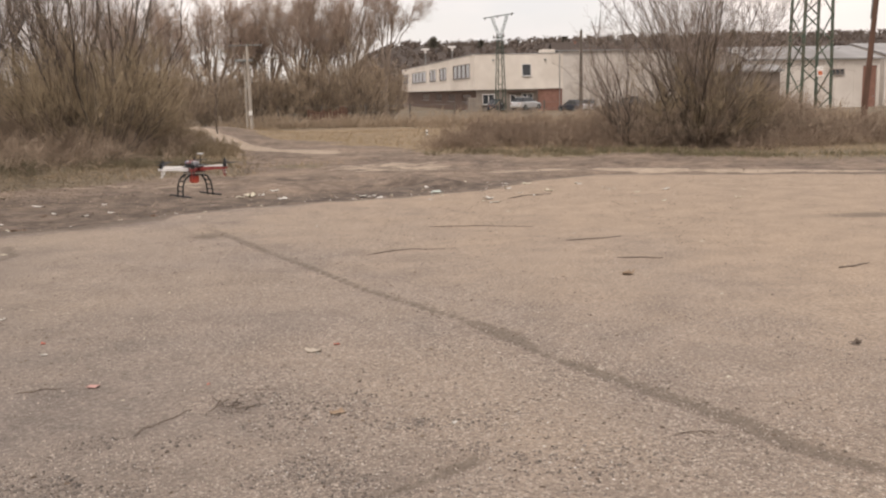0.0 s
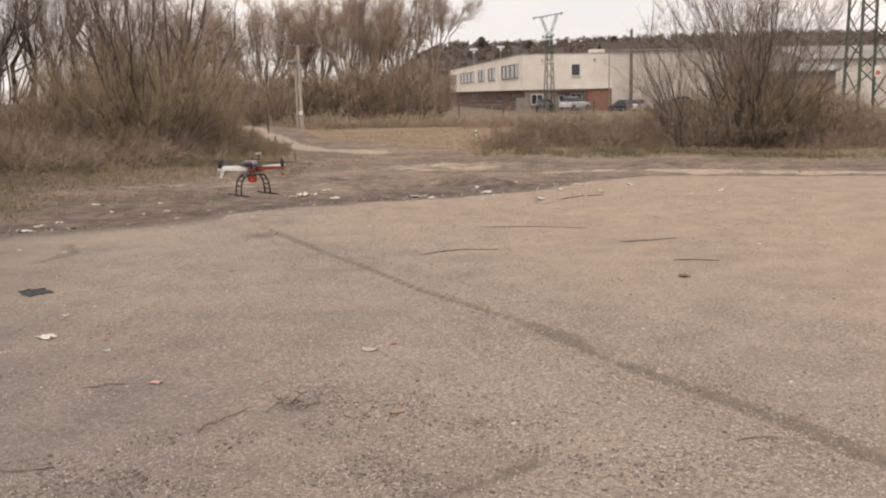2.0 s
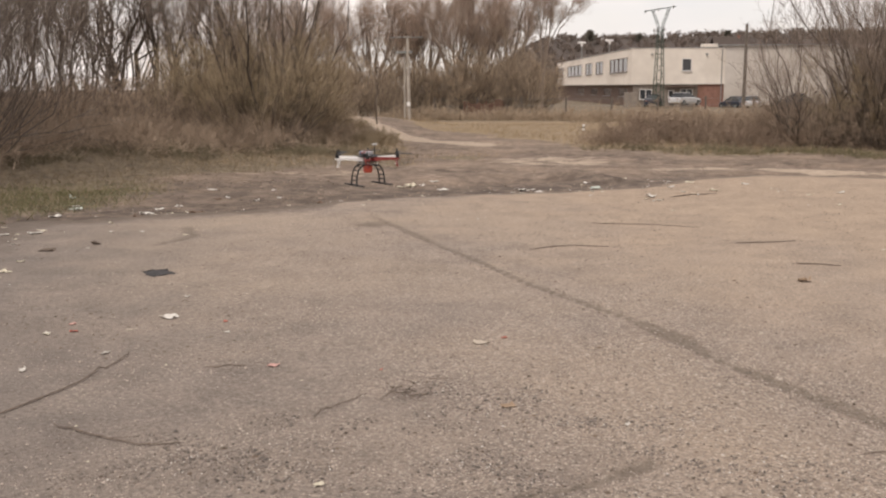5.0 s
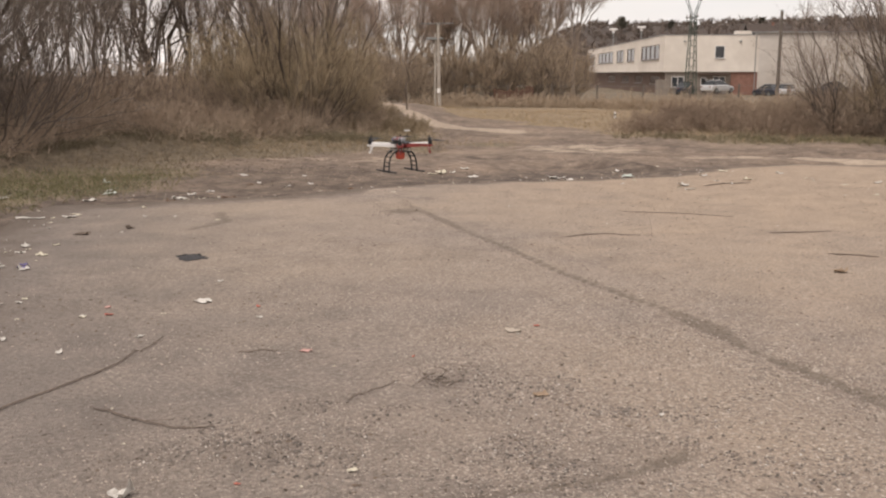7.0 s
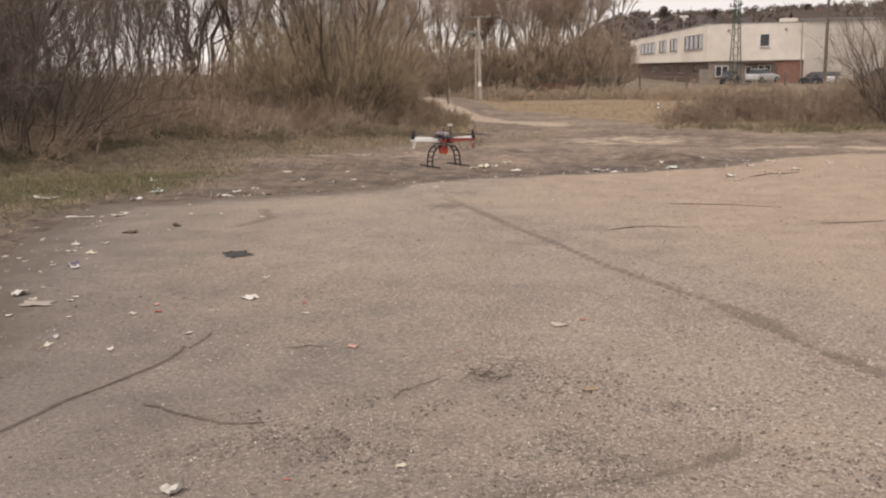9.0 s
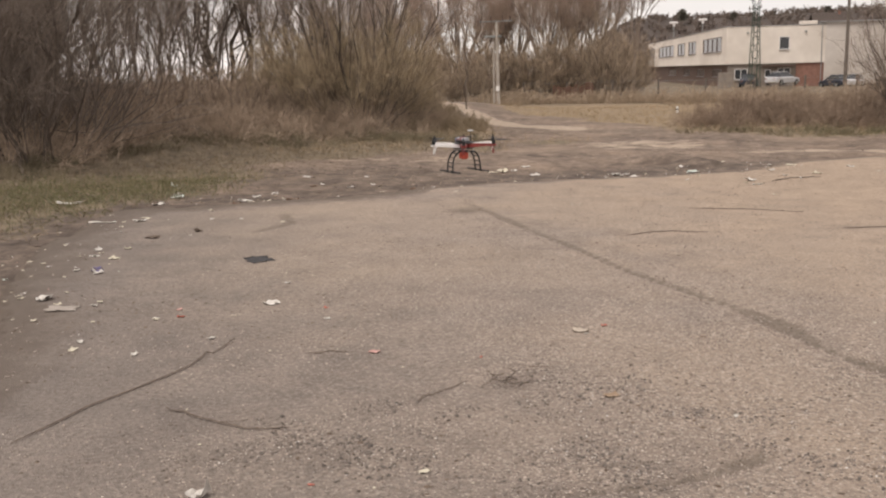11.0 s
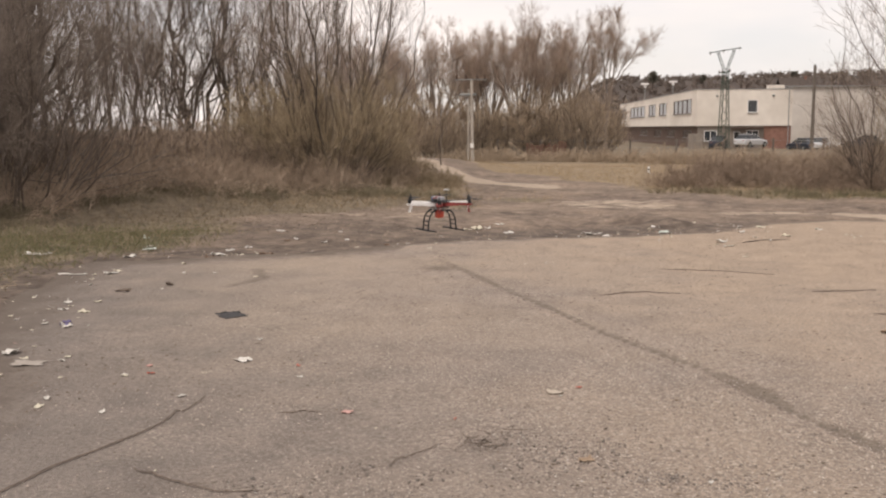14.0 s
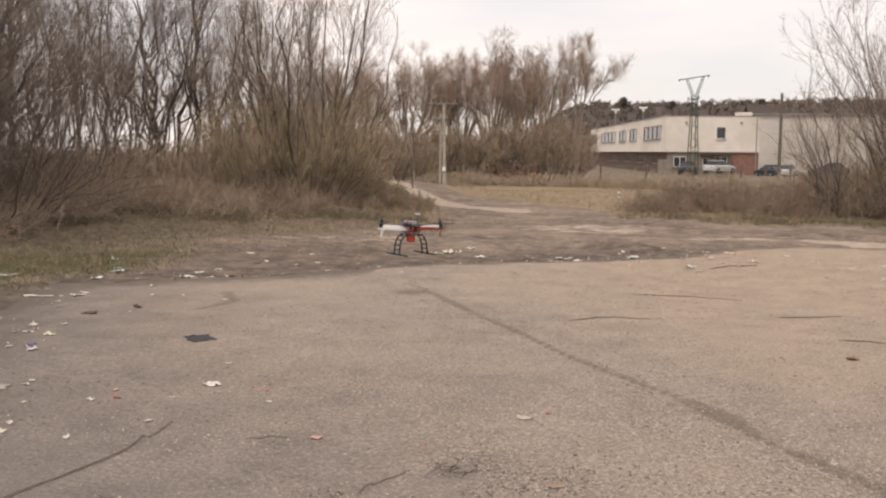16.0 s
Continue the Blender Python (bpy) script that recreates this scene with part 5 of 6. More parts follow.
# ---------------------------------------------------------------- the hovering multicopter
BLACK_PLASTIC = surface("matt_black_plastic", (0.016, 0.016, 0.017), (0.03, 0.03, 0.031), 30.0, 0.55, bump=0)
CARBON = surface("dark_carbon_plate", (0.02, 0.02, 0.022), (0.045, 0.045, 0.047), 60.0, 0.45, bump=0.1, dist=0.001)
ARM_WHITE = surface("white_moulded_nylon", (0.74, 0.73, 0.71), (0.82, 0.81, 0.79), 30.0, 0.45, bump=0)
ARM_RED = surface("red_moulded_nylon", (0.19, 0.040, 0.036), (0.25, 0.056, 0.050), 30.0, 0.45, bump=0)
ORANGE = surface("orange_red_cover", (0.46, 0.075, 0.048), (0.54, 0.10, 0.06), 30.0, 0.5, bump=0)
BLUE_PLASTIC = surface("blue_plastic", (0.09, 0.12, 0.20), (0.12, 0.16, 0.25), 30.0, 0.5, bump=0)
PUCK_GREY = surface("pale_grey_plastic", (0.42, 0.42, 0.41), (0.50, 0.50, 0.49), 30.0, 0.5, bump=0)
BATTERY_GREY = surface("grey_battery_sleeve", (0.26, 0.26, 0.27), (0.36, 0.36, 0.37), 30.0, 0.5, bump=0)
ALUMINIUM = surface("bare_aluminium", (0.5, 0.5, 0.5), (0.6, 0.6, 0.6), 30.0, 0.35, metal=0.9, bump=0)


def multicopter(m):
    root = thing("hexacopter", "small hovering hexacopter with white and red arms and black skids", "drone", m=m)
    for z in (-0.028, 0.014):
        bm = bmesh.new()
        add_rod(bm, (0, 0, z), (0, 0, z + 0.004), 0.085, 0.085, 12)
        part("frame_plate", bm, CARBON, root)
    for k in range(6):
        az = radians(30 + 60 * k)
        mk = Matrix.Rotation(az, 4, "Z")
        mat = ARM_RED if k in (0, 5) else ARM_WHITE
        # arm: two side rails and cross webs, deeper at the root, with a foot below the motor
        bm = bmesh.new()
        for s in (-1, 1):
            rail = [(0.05, 0.026, -0.020, 0.010), (0.12, 0.020, -0.014, 0.012), (0.20, 0.015, -0.006, 0.014), (0.272, 0.012, -0.002, 0.014)]
            rings = []
            for x, y, lo, hi in rail:
                rings.append([bm.verts.new(mk @ Vector((x, s * y + d, z))) for d, z in ((-0.004, lo), (0.004, lo), (0.004, hi), (-0.004, hi))])
            for a, b in zip(rings[:-1], rings[1:]):
                for i in range(4):
                    bm.faces.new((a[i], a[(i + 1) % 4], b[(i + 1) % 4], b[i]))
            bm.faces.new(rings[0][::-1])
            bm.faces.new(rings[-1])
        for x, w in ((0.09, 0.023), (0.13, 0.019), (0.17, 0.017), (0.21, 0.014), (0.245, 0.012)):
            add_box(bm, (x - 0.004, -w, -0.006), (x + 0.004, w, 0.010), m=mk)
        add_rod(bm, mk @ Vector((0.275, 0, 0.0)), mk @ Vector((0.275, 0, 0.013)), 0.021, 0.021, 12)
        bmesh.ops.recalc_face_normals(bm, faces=bm.faces)
        arm = part("arm", bm, mat, root, "red moulded arm" if k in (0, 5) else "white moulded arm")
        bm = bmesh.new()
        for s in (-1, 1):
            add_bar(bm, mk @ Vector((0.262, s * 0.014, 0.0)), mk @ Vector((0.272, s * 0.006, -0.052)), 0.006)
        add_box(bm, (0.266, -0.010, -0.056), (0.280, 0.010, -0.050), m=mk)
        part("foot", bm, mat, arm)
        bm = rod(mk @ Vector((0.275, 0, 0.0132)), mk @ Vector((0.275, 0, 0.040)), 0.0145, 0.0145, 14)
        add_rod(bm, mk @ Vector((0.275, 0, 0.040)), mk @ Vector((0.275, 0, 0.072)), 0.011, 0.002, 12)
        motor = part("motor", bm, BLACK_PLASTIC, arm, "black motor with spinner")
        # two-bladed propeller at rest
        bm = bmesh.new()
        turn = mk @ Matrix.Translation((0.275, 0, 0.046)) @ Matrix.Rotation(radians(25 + 47 * k), 4, "Z")
        for s in (0, math.pi):
            spin = turn @ Matrix.Rotation(s, 4, "Z")
            prof = [(0.010, 0.005, 0.3), (0.04, 0.012, 0.35), (0.08, 0.011, 0.2), (0.122, 0.004, 0.1)]
            top = []
            for x, w, tw in prof:
                top.append([bm.verts.new(spin @ Vector((x, y * math.cos(tw), y * math.sin(tw) + dz))) for y, dz in ((-w, 0), (w, 0), (w, 0.0015), (-w, 0.0015))])
            for a, b in zip(top[:-1], top[1:]):
                for i in range(4):
                    bm.faces.new((a[i], a[(i + 1) % 4], b[(i + 1) % 4], b[i]))
            bm.faces.new(top[-1])
            bm.faces.new(top[0][::-1])
        bmesh.ops.recalc_face_normals(bm, faces=bm.faces)
        part("propeller", bm, BLACK_PLASTIC, arm)
    # battery, flight controller, receiver and their straps
    bat = part("battery", box((-0.075, -0.026, 0.019), (0.055, 0.024, 0.058), 0.006), BATTERY_GREY, root, "grey battery pack with a red strap")
    part("strap", box((-0.02, -0.0285, 0.0175), (0.005, 0.0265, 0.0605), 0.003), ARM_RED, bat)
    part("label_bar", box((-0.065, -0.0275, 0.028), (-0.03, -0.0262, 0.048)), ARM_RED, bat)
    part("receiver", box((-0.105, -0.02, 0.02), (-0.078, 0.015, 0.052), 0.004), BLUE_PLASTIC, root, "blue receiver box")
    part("controller", box((-0.03, -0.05, 0.0185), (0.03, -0.03, 0.04), 0.003), BLACK_PLASTIC, root)
    bm = bmesh.new()
    add_rod(bm, (0.06, 0.03, 0.018), (0.06, 0.03, 0.112), 0.003, 0.003, 8)
    mast = part("antenna_mast", bm, BLACK_PLASTIC, root)
    bm = rod((0.06, 0.03, 0.112), (0.06, 0.03, 0.120), 0.024, 0.021, 16)
    part("antenna_puck", bm, PUCK_GREY, mast, "pale grey round antenna puck")
    # underslung camera mount
    gim = part("mount_plate", box((-0.10, -0.05, -0.050), (0.10, 0.05, -0.045), 0.002), CARBON, root)
    for x in (-0.08, 0.08):
        for y in (-0.04, 0.04):
            part("standoff", rod((x, y, -0.046), (x, y, -0.027), 0.004), ALUMINIUM, gim)
    part("payload", box((-0.032, -0.032, -0.115), (0.032, 0.030, -0.052), 0.012), ORANGE, root, "orange-red slung box")
    part("payload_clamp", box((-0.055, -0.02, -0.10), (-0.034, 0.02, -0.052), 0.004), ALUMINIUM, root)
    # two curved ladder legs, each on its own skid
    for s in (-1, 1):
        arc = [(0.052, -0.048), (0.088, -0.062), (0.112, -0.095), (0.124, -0.135), (0.130, -0.205)]
        leg = None
        for x in (-0.042, 0.042):
            bm = bmesh.new()
            for (y0, z0), (y1, z1) in zip(arc[:-1], arc[1:]):
                add_rod(bm, (x, s * y0, z0), (x, s * y1, z1), 0.0065, 0.0065, 7)
            if leg is None:
                leg = part("landing_leg", bm, BLACK_PLASTIC, root, "black curved ladder leg")
            else:
                part("side_rail", bm, BLACK_PLASTIC, leg)
        for y, z in arc[1:4] + [(0.127, -0.17)]:
            part("rung", rod((-0.042, s * y, z), (0.042, s * y, z), 0.0045, 0.0045, 6), BLACK_PLASTIC, leg)
        part("skid", rod((-0.165, s * 0.130, -0.208), (0.165, s * 0.130, -0.208), 0.0065, 0.0065, 10), BLACK_PLASTIC, root)
        for x in (-0.042, 0.042):
            part("skid_clip", rod((x - 0.012, s * 0.130, -0.208), (x + 0.012, s * 0.130, -0.208), 0.010, 0.010, 8), BLACK_PLASTIC, leg)
    return root


multicopter(pose(-1.97, 7.45, 1.0, 0, 0, -47))


# ---------------------------------------------------------------- litter and sticks on the ground
PAPER_WHITE = surface("white_scrap_paper", (0.40, 0.375, 0.335), (0.66, 0.63, 0.58), 20.0, 0.8, bump=0.3, dist=0.004)
PAPER_CREAM = surface("cream_yellow_scrap", (0.48, 0.44, 0.34), (0.62, 0.57, 0.46), 20.0, 0.8, bump=0.3, dist=0.004)
PAPER_DIRTY = surface("dirty_cream_paper", (0.33, 0.28, 0.225), (0.48, 0.42, 0.345), 20.0, 0.85, bump=0.3, dist=0.004)
PAPER_PINK = surface("faded_pink_scrap", (0.46, 0.26, 0.23), (0.54, 0.34, 0.30), 20.0, 0.8, bump=0.3, dist=0.004)
PAPER_MINT = surface("pale_green_scrap", (0.44, 0.49, 0.44), (0.56, 0.60, 0.55), 20.0, 0.8, bump=0.3, dist=0.004)
PAPER_VIOLET = surface("violet_scrap", (0.10, 0.085, 0.18), (0.16, 0.135, 0.25), 20.0, 0.7, bump=0.3, dist=0.004)
LEAF_TAN = surface("tan_dead_leaf", (0.22, 0.155, 0.105), (0.33, 0.245, 0.17), 20.0, 0.9, bump=0.3, dist=0.004)
RAG_DARK = surface("dark_grey_flattened_rag", (0.035, 0.034, 0.036), (0.065, 0.062, 0.062), 18.0, 0.9, bump=0.6, dist=0.01)
STICK = surface("dead_stick_bark", (0.085, 0.066, 0.054), (0.165, 0.128, 0.102), 20.0, 0.9, bump=0.5, dist=0.004)


def crumple(seed, lx, ly, lift, cells=4, thick=0.002, ragged=0.25):
    """A crumpled sheet with thickness and a torn outline."""
    rng = random.Random(seed)
    bm = bmesh.new()
    rows = []
    for i in range(cells + 1):
        row = []
        for j in range(cells + 1):
            u, v = i / cells - 0.5, j / cells - 0.5
            e = 1 - ragged * rng.random() if i in (0, cells) or j in (0, cells) else 1
            z = abs(rng.gauss(0, 1)) * lift * (0.4 + 2.2 * (u * u + v * v)) + 0.002
            row.append((u * lx * e + rng.gauss(0, lx * 0.03), v * ly * e + rng.gauss(0, ly * 0.03), z))
        rows.append(row)
    top = [[bm.verts.new((x, y, z + thick)) for x, y, z in r] for r in rows]
    bot = [[bm.verts.new(p) for p in r] for r in rows]
    for i in range(cells):
        for j in range(cells):
            bm.faces.new((top[i][j], top[i + 1][j], top[i + 1][j + 1], top[i][j + 1]))
            bm.faces.new((bot[i][j], bot[i][j + 1], bot[i + 1][j + 1], bot[i + 1][j]))
    loop = [(i, 0) for i in range(cells)] + [(cells, j) for j in range(cells)] + [(i, cells) for i in range(cells, 0, -1)] + [(0, j) for j in range(cells, 0, -1)]
    for (a, b), (c, d) in zip(loop, loop[1:] + loop[:1]):
        bm.faces.new((bot[a][b], bot[c][d], top[c][d], top[a][b]))
    return bm


def surface_z(x, y):
    if float(signed(np.array([x]), np.array([y]), PAD)[0]) < 0:
        return float(pad_height(np.array([[x]]), np.array([[y]]))[0, 0]) + 0.002
    return at_ground(x, y)


def scrap(label, mat, seed, x, y, lx, ly, lift, turn, name="paper_scrap", category="litter", group="litter on the ground"):
    ob = part(name, crumple(seed, lx, ly, lift), mat)
    ob.matrix_world = pose(x, y, surface_z(x, y), 0, 0, turn)
    return tagged(ob, label, category, group)


scrap("dirty cream torn paper lying on the asphalt", PAPER_DIRTY, 1, -0.83, 5.65, 0.095, 0.07, 0.005, 15)
scrap("white torn sheet beside the dark rag", PAPER_WHITE, 3, -3.03, 5.95, 0.12, 0.075, 0.008, -20)
scrap("crumpled white tissue close to a dark stick", PAPER_WHITE, 4, -2.0, 3.03, 0.085, 0.075, 0.024, 70)
scrap("white plastic sheet lying in the grass", PAPER_WHITE, 6, -8.24, 10.94, 0.42, 0.26, 0.010, 12)
scrap("white plastic piece at the edge of the asphalt", PAPER_WHITE, 7, -6.98, 11.08, 0.18, 0.12, 0.014, 40)
scrap("pale flattened bag in the grass", PAPER_MINT, 8, -7.15, 11.85, 0.17, 0.12, 0.012, 75)
scrap("long pale strip of plastic along the asphalt edge", PAPER_WHITE, 9, -6.62, 9.3, 0.38, 0.045, 0.008, 10)
scrap("dirty white bag at the asphalt edge", PAPER_WHITE, 10, -4.77, 5.82, 0.15, 0.12, 0.02, 120)
scrap("tan dead leaf lying on the gravel", LEAF_TAN, 11, -0.56, 4.49, 0.08, 0.06, 0.004, 25, "dead_leaf", "leaf", "dead leaves")
scrap("brown dead leaf on the asphalt", LEAF_TAN, 12, 1.53, 7.87, 0.11, 0.07, 0.02, 5, "dead_leaf", "leaf", "dead leaves")
scrap("dark curled leaf on the asphalt", STICK, 13, 2.46, 5.55, 0.075, 0.05, 0.012, 20, "dead_leaf", "leaf", "dead leaves")
scrap("dark flat scrap of bark on the asphalt", STICK, 14, -5.44, 8.4, 0.16, 0.07, 0.012, 10, "bark_scrap", "litter")
scrap("dark flat scrap of bark by the seam", STICK, 15, -5.17, 8.84, 0.10, 0.07, 0.012, 10, "bark_scrap", "litter")
scrap("small violet wrapper on the asphalt", PAPER_VIOLET, 16, -5.04, 6.88, 0.07, 0.04, 0.008, 30)
scrap("faded pink paper on the asphalt", PAPER_PINK, 17, -1.95, 5.0, 0.06, 0.06, 0.004, 0)
scrap("faded pink paper scrap", PAPER_PINK, 18, -3.6, 5.7, 0.045, 0.04, 0.004, 40)
PAPER_RED = surface("faded_red_scrap", (0.40, 0.12, 0.09), (0.48, 0.17, 0.13), 20.0, 0.8, bump=0.3, dist=0.004)
CARDBOARD = surface("wet_brown_cardboard", (0.13, 0.085, 0.060), (0.20, 0.135, 0.095), 20.0, 0.9, bump=0.3, dist=0.004)
FOIL_GREY = surface("dirty_grey_plastic_sheet", (0.24, 0.21, 0.18), (0.36, 0.32, 0.28), 20.0, 0.7, bump=0.3, dist=0.004)
scrap("dirty grey plastic sheet at the asphalt edge", FOIL_GREY, 24, -4.45, 5.58, 0.24, 0.13, 0.007, 20)
scrap("crumpled violet and white wrapper", PAPER_VIOLET, 23, -4.98, 6.78, 0.10, 0.07, 0.006, 20)
scrap("white half of a crumpled wrapper", PAPER_WHITE, 22, -4.92, 6.70, 0.09, 0.06, 0.016, 50)
WHITE_BITS = [(-5.44, 7.41, 0.09), (-5.17, 6.77, 0.06), (-3.03, 5.08, 0.06), (-3.81, 4.88, 0.06), (-4.27, 5.70, 0.06), (-3.18, 6.59, 0.05), (-2.49, 5.65, 0.045), (0.02, 4.30, 0.035), (-5.44, 9.65, 0.07), (-5.10, 9.71, 0.05),
              (-5.96, 11.54, 0.20), (-6.01, 12.02, 0.13), (-5.92, 12.44, 0.12), (-5.37, 11.45, 0.09), (-6.23, 14.38, 0.17), (-7.29, 12.10, 0.15), (-6.22, 9.44, 0.16), (-5.60, 7.71, 0.10), (-3.32, 4.69, 0.06), (-3.63, 5.44, 0.05)]
FAR_BITS = [(-5.04, 13.15, 0.10), (-4.78, 13.43, 0.10), (-5.23, 14.45, 0.10), (-5.60, 13.46, 0.10), (-2.94, 16.25, 0.17), (-2.59, 15.02, 0.18), (-1.30, 15.17, 0.26), (-1.15, 15.3, 0.14), (-1.00, 14.67, 0.18), (-0.28, 16.42, 0.15), (0.15, 15.11, 0.15), (0.63, 13.70, 0.22),
            (-3.02, 15.55, 0.16), (2.2, 15.6, 0.12), (1.0, 15.1, 0.12), (3.4, 14.6, 0.12)]
for i, (x, y, size) in enumerate(WHITE_BITS + FAR_BITS):
    scrap("torn white paper on the ground by the asphalt edge" if y > 9 else "small torn white paper on the asphalt", PAPER_WHITE, 300 + i, x, y, size, size * 0.62, size * 0.09, 37 * i % 180)
for i, (x, y, size) in enumerate([(-5.17, 7.32, 0.11), (-5.34, 7.80, 0.07), (-3.75, 4.72, 0.07), (-3.62, 5.42, 0.05), (-1.21, 3.41, 0.05), (-5.60, 11.51, 0.17), (1.61, 14.63, 0.15), (1.37, 15.83, 0.15), (-6.67, 8.93, 0.09), (-3.17, 15.33, 0.26), (-3.3, 15.2, 0.16)]):
    scrap("cream-coloured torn paper on the ground", PAPER_CREAM, 350 + i, x, y, size, size * 0.6, size * 0.1, 53 * i % 180)
for i, (x, y, size) in enumerate([(-0.14, 15.46, 0.20), (-7.84, 12.98, 0.18)]):
    scrap("pale green flattened plastic in the mud", PAPER_MINT, 370 + i, x, y, size, size * 0.6, size * 0.1, 30 + 80 * i)
for i, (x, y, size) in enumerate([(-5.91, 11.20, 0.13), (-5.65, 13.22, 0.11), (-4.0, 12.9, 0.16), (-5.35, 11.75, 0.2)]):
    scrap("wet brown cardboard piece at the asphalt edge", CARDBOARD, 380 + i, x, y, size, size * 0.5, size * 0.12, 61 * i, "cardboard_scrap")
for i, (x, y, size) in enumerate([(-1.61, 3.20, 0.03), (-3.48, 5.51, 0.06), (-1.32, 5.0, 0.03), (-2.6, 5.9, 0.04), (-0.70, 5.78, 0.04)]):
    scrap("faded red paper scrap on the asphalt", PAPER_RED, 390 + i, x, y, size, size * 0.5, size * 0.1, 47 * i)
rag = part("flattened_rag", crumple(52, 0.26, 0.33, 0.004, 9, 0.003, 0.42), RAG_DARK)
rag.matrix_world = pose(-3.83, 7.46, 0.004, 0, 0, 42)
tagged(rag, "dark grey flattened rag stuck to the asphalt", "rag")

rng_s = random.Random(41)
MIX = [(PAPER_WHITE, "small torn white paper scrap"), (PAPER_CREAM, "small cream-yellow paper scrap"), (PAPER_WHITE, "small torn white paper scrap"), (PAPER_CREAM, "small cream-yellow paper scrap"),
       (PAPER_MINT, "small pale green paper scrap"), (PAPER_PINK, "small faded pink paper scrap"), (PAPER_VIOLET, "small violet paper scrap")]
kinds = []
for i in range(14):
    mat, lab = MIX[i % 7]
    ob = part("paper_scrap", crumple(200 + i, rng_s.uniform(0.05, 0.11), rng_s.uniform(0.03, 0.07), rng_s.uniform(0.004, 0.014), 3), mat)
    tagged(ob, lab, "litter", "litter on the ground")
    kinds.append(ob)


def litter_spots():
    r = random.Random(43)
    edge = [(-6.4, 11.2), (-4.6, 12.0), (-3.6, 13.2), (-2.3, 14.1), (-1.1, 14.8), (0.4, 15.4), (1.6, 16.0)]
    left = [(-4.6, 5.1), (-5.4, 6.2), (-6.0, 7.3), (-6.5, 8.4), (-6.9, 9.6)]
    out = []
    for line, count, w in ((edge, 46, 0.45), (left, 88, 0.48)):
        for _ in range(count):
            i = r.randrange(len(line) - 1)
            f = r.random()
            out.append((line[i][0] * (1 - f) + line[i + 1][0] * f + r.gauss(0, w), line[i][1] * (1 - f) + line[i + 1][1] * f + r.gauss(0, w)))
    for _ in range(14):
        out.append((r.uniform(-5, 5.5), r.uniform(9.5, 16)))
    for _ in range(9):
        out.append((r.uniform(-4.5, 4.0), r.uniform(5.5, 9.5)))
    for cx, cy, cnt in ((-1.35, 15.2, 5), (0.9, 15.9, 6), (-5.4, 11.6, 20), (-5.1, 5.9, 8), (2.6, 14.9, 5), (3.1, 13.2, 4), (-3.25, 15.3, 5), (-1.28, 14.75, 9), (-0.15, 14.4, 7), (0.54, 13.3, 5), (1.36, 14.2, 5)):
        out += [(cx + r.gauss(0, 0.16), cy + r.gauss(0, 0.14)) for _ in range(cnt)]
    return out


used_kind = set()
for x, y in litter_spots():
    k = rng_s.choices(range(14), weights=[5, 4, 5, 4, 1.2, 0.8, 0.5] * 2)[0]
    size = rng_s.uniform(0.45, 1.15) * (0.55 if y < 9.5 and x > -4.3 else 0.62 if y < 9.5 else 0.9)
    m = Matrix.Translation((x, y, surface_z(x, y))) @ Matrix.Rotation(rng_s.uniform(0, 6.28), 4, "Z") @ Matrix.Scale(size, 4)
    if k in used_kind:
        copy_thing(kinds[k], m)
    else:
        kinds[k].matrix_world = m
        used_kind.add(k)
for k in range(14):
    if k not in used_kind:
        kinds[k].matrix_world = pose(-5.5 + 0.2 * k, 11.9, at_ground(-5.5 + 0.2 * k, 11.9))


def stick(label, pts, r0, forks=0, seed=1):
    rng = np.random.default_rng(seed)
    P = np.array([[(x, y, surface_z(x, y) + r0 * 0.8) for x, y in pts]], float)
    k = 12
    t = np.linspace(0, len(pts) - 1, k)
    Q = np.stack([np.interp(t, np.arange(len(pts)), P[0, :, c]) for c in range(3)], 1)[None]
    Q[..., :2] += rng.normal(size=(1, k, 2)) * 0.008
    R = (r0 * np.linspace(1.0, 0.55, k) * np.minimum(1.0, 0.35 + 4.0 * np.linspace(0, 1, k)))[None]
    batches = [(Q, R)]
    if forks:
        S, SR = sprout(rng, Q, R, forks, (0.3, 0.95), (20, 50), (0.06, 0.22), 0.0, 4, 0.6)
        S[..., 2] = np.maximum(S[..., 2] * 0.3, 0.006)
        batches.append((S, SR))
    ob = tubes("stick", batches, STICK)
    return tagged(ob, label, "stick", "sticks on the ground")


stick("long dark bent stick lying on the asphalt", [(-3.1, 3.35), (-3.07, 3.58), (-3.04, 3.86), (-2.92, 4.29), (-2.86, 4.62), (-2.92, 4.8), (-2.84, 4.78), (-2.90, 5.1)], 0.0065, 2, 1)
stick("thin dark stick lying on the asphalt", [(-2.66, 3.92), (-2.5, 3.84), (-2.32, 3.78), (-2.12, 3.71), (-1.95, 3.75)], 0.0058, 2, 2)
stick("short thin twig lying on the asphalt", [(-1.48, 4.22), (-1.42, 4.34), (-1.30, 4.58)], 0.0043, 1, 3)
stick("straight dark stick lying on the asphalt", [(1.58, 8.62), (1.8, 8.60), (1.98, 8.56)], 0.0072, 1, 4)
stick("thin pale-brown stick lying on the asphalt", [(1.24, 9.66), (1.55, 9.74), (1.85, 9.86)], 0.0072, 1, 5)
stick("dark thick stick lying on the asphalt", [(3.3, 7.86), (3.5, 7.96), (3.66, 8.08)], 0.0086, 1, 6)
stick("thin dark stick lying by the seam", [(-0.78, 9.1), (-0.55, 9.32), (-0.35, 9.45), (0.0, 9.4)], 0.0065, 1, 7)
stick("short dark twig lying on the asphalt", [(1.0, 4.05), (1.12, 4.1), (1.22, 4.08)], 0.0036, 1, 8)
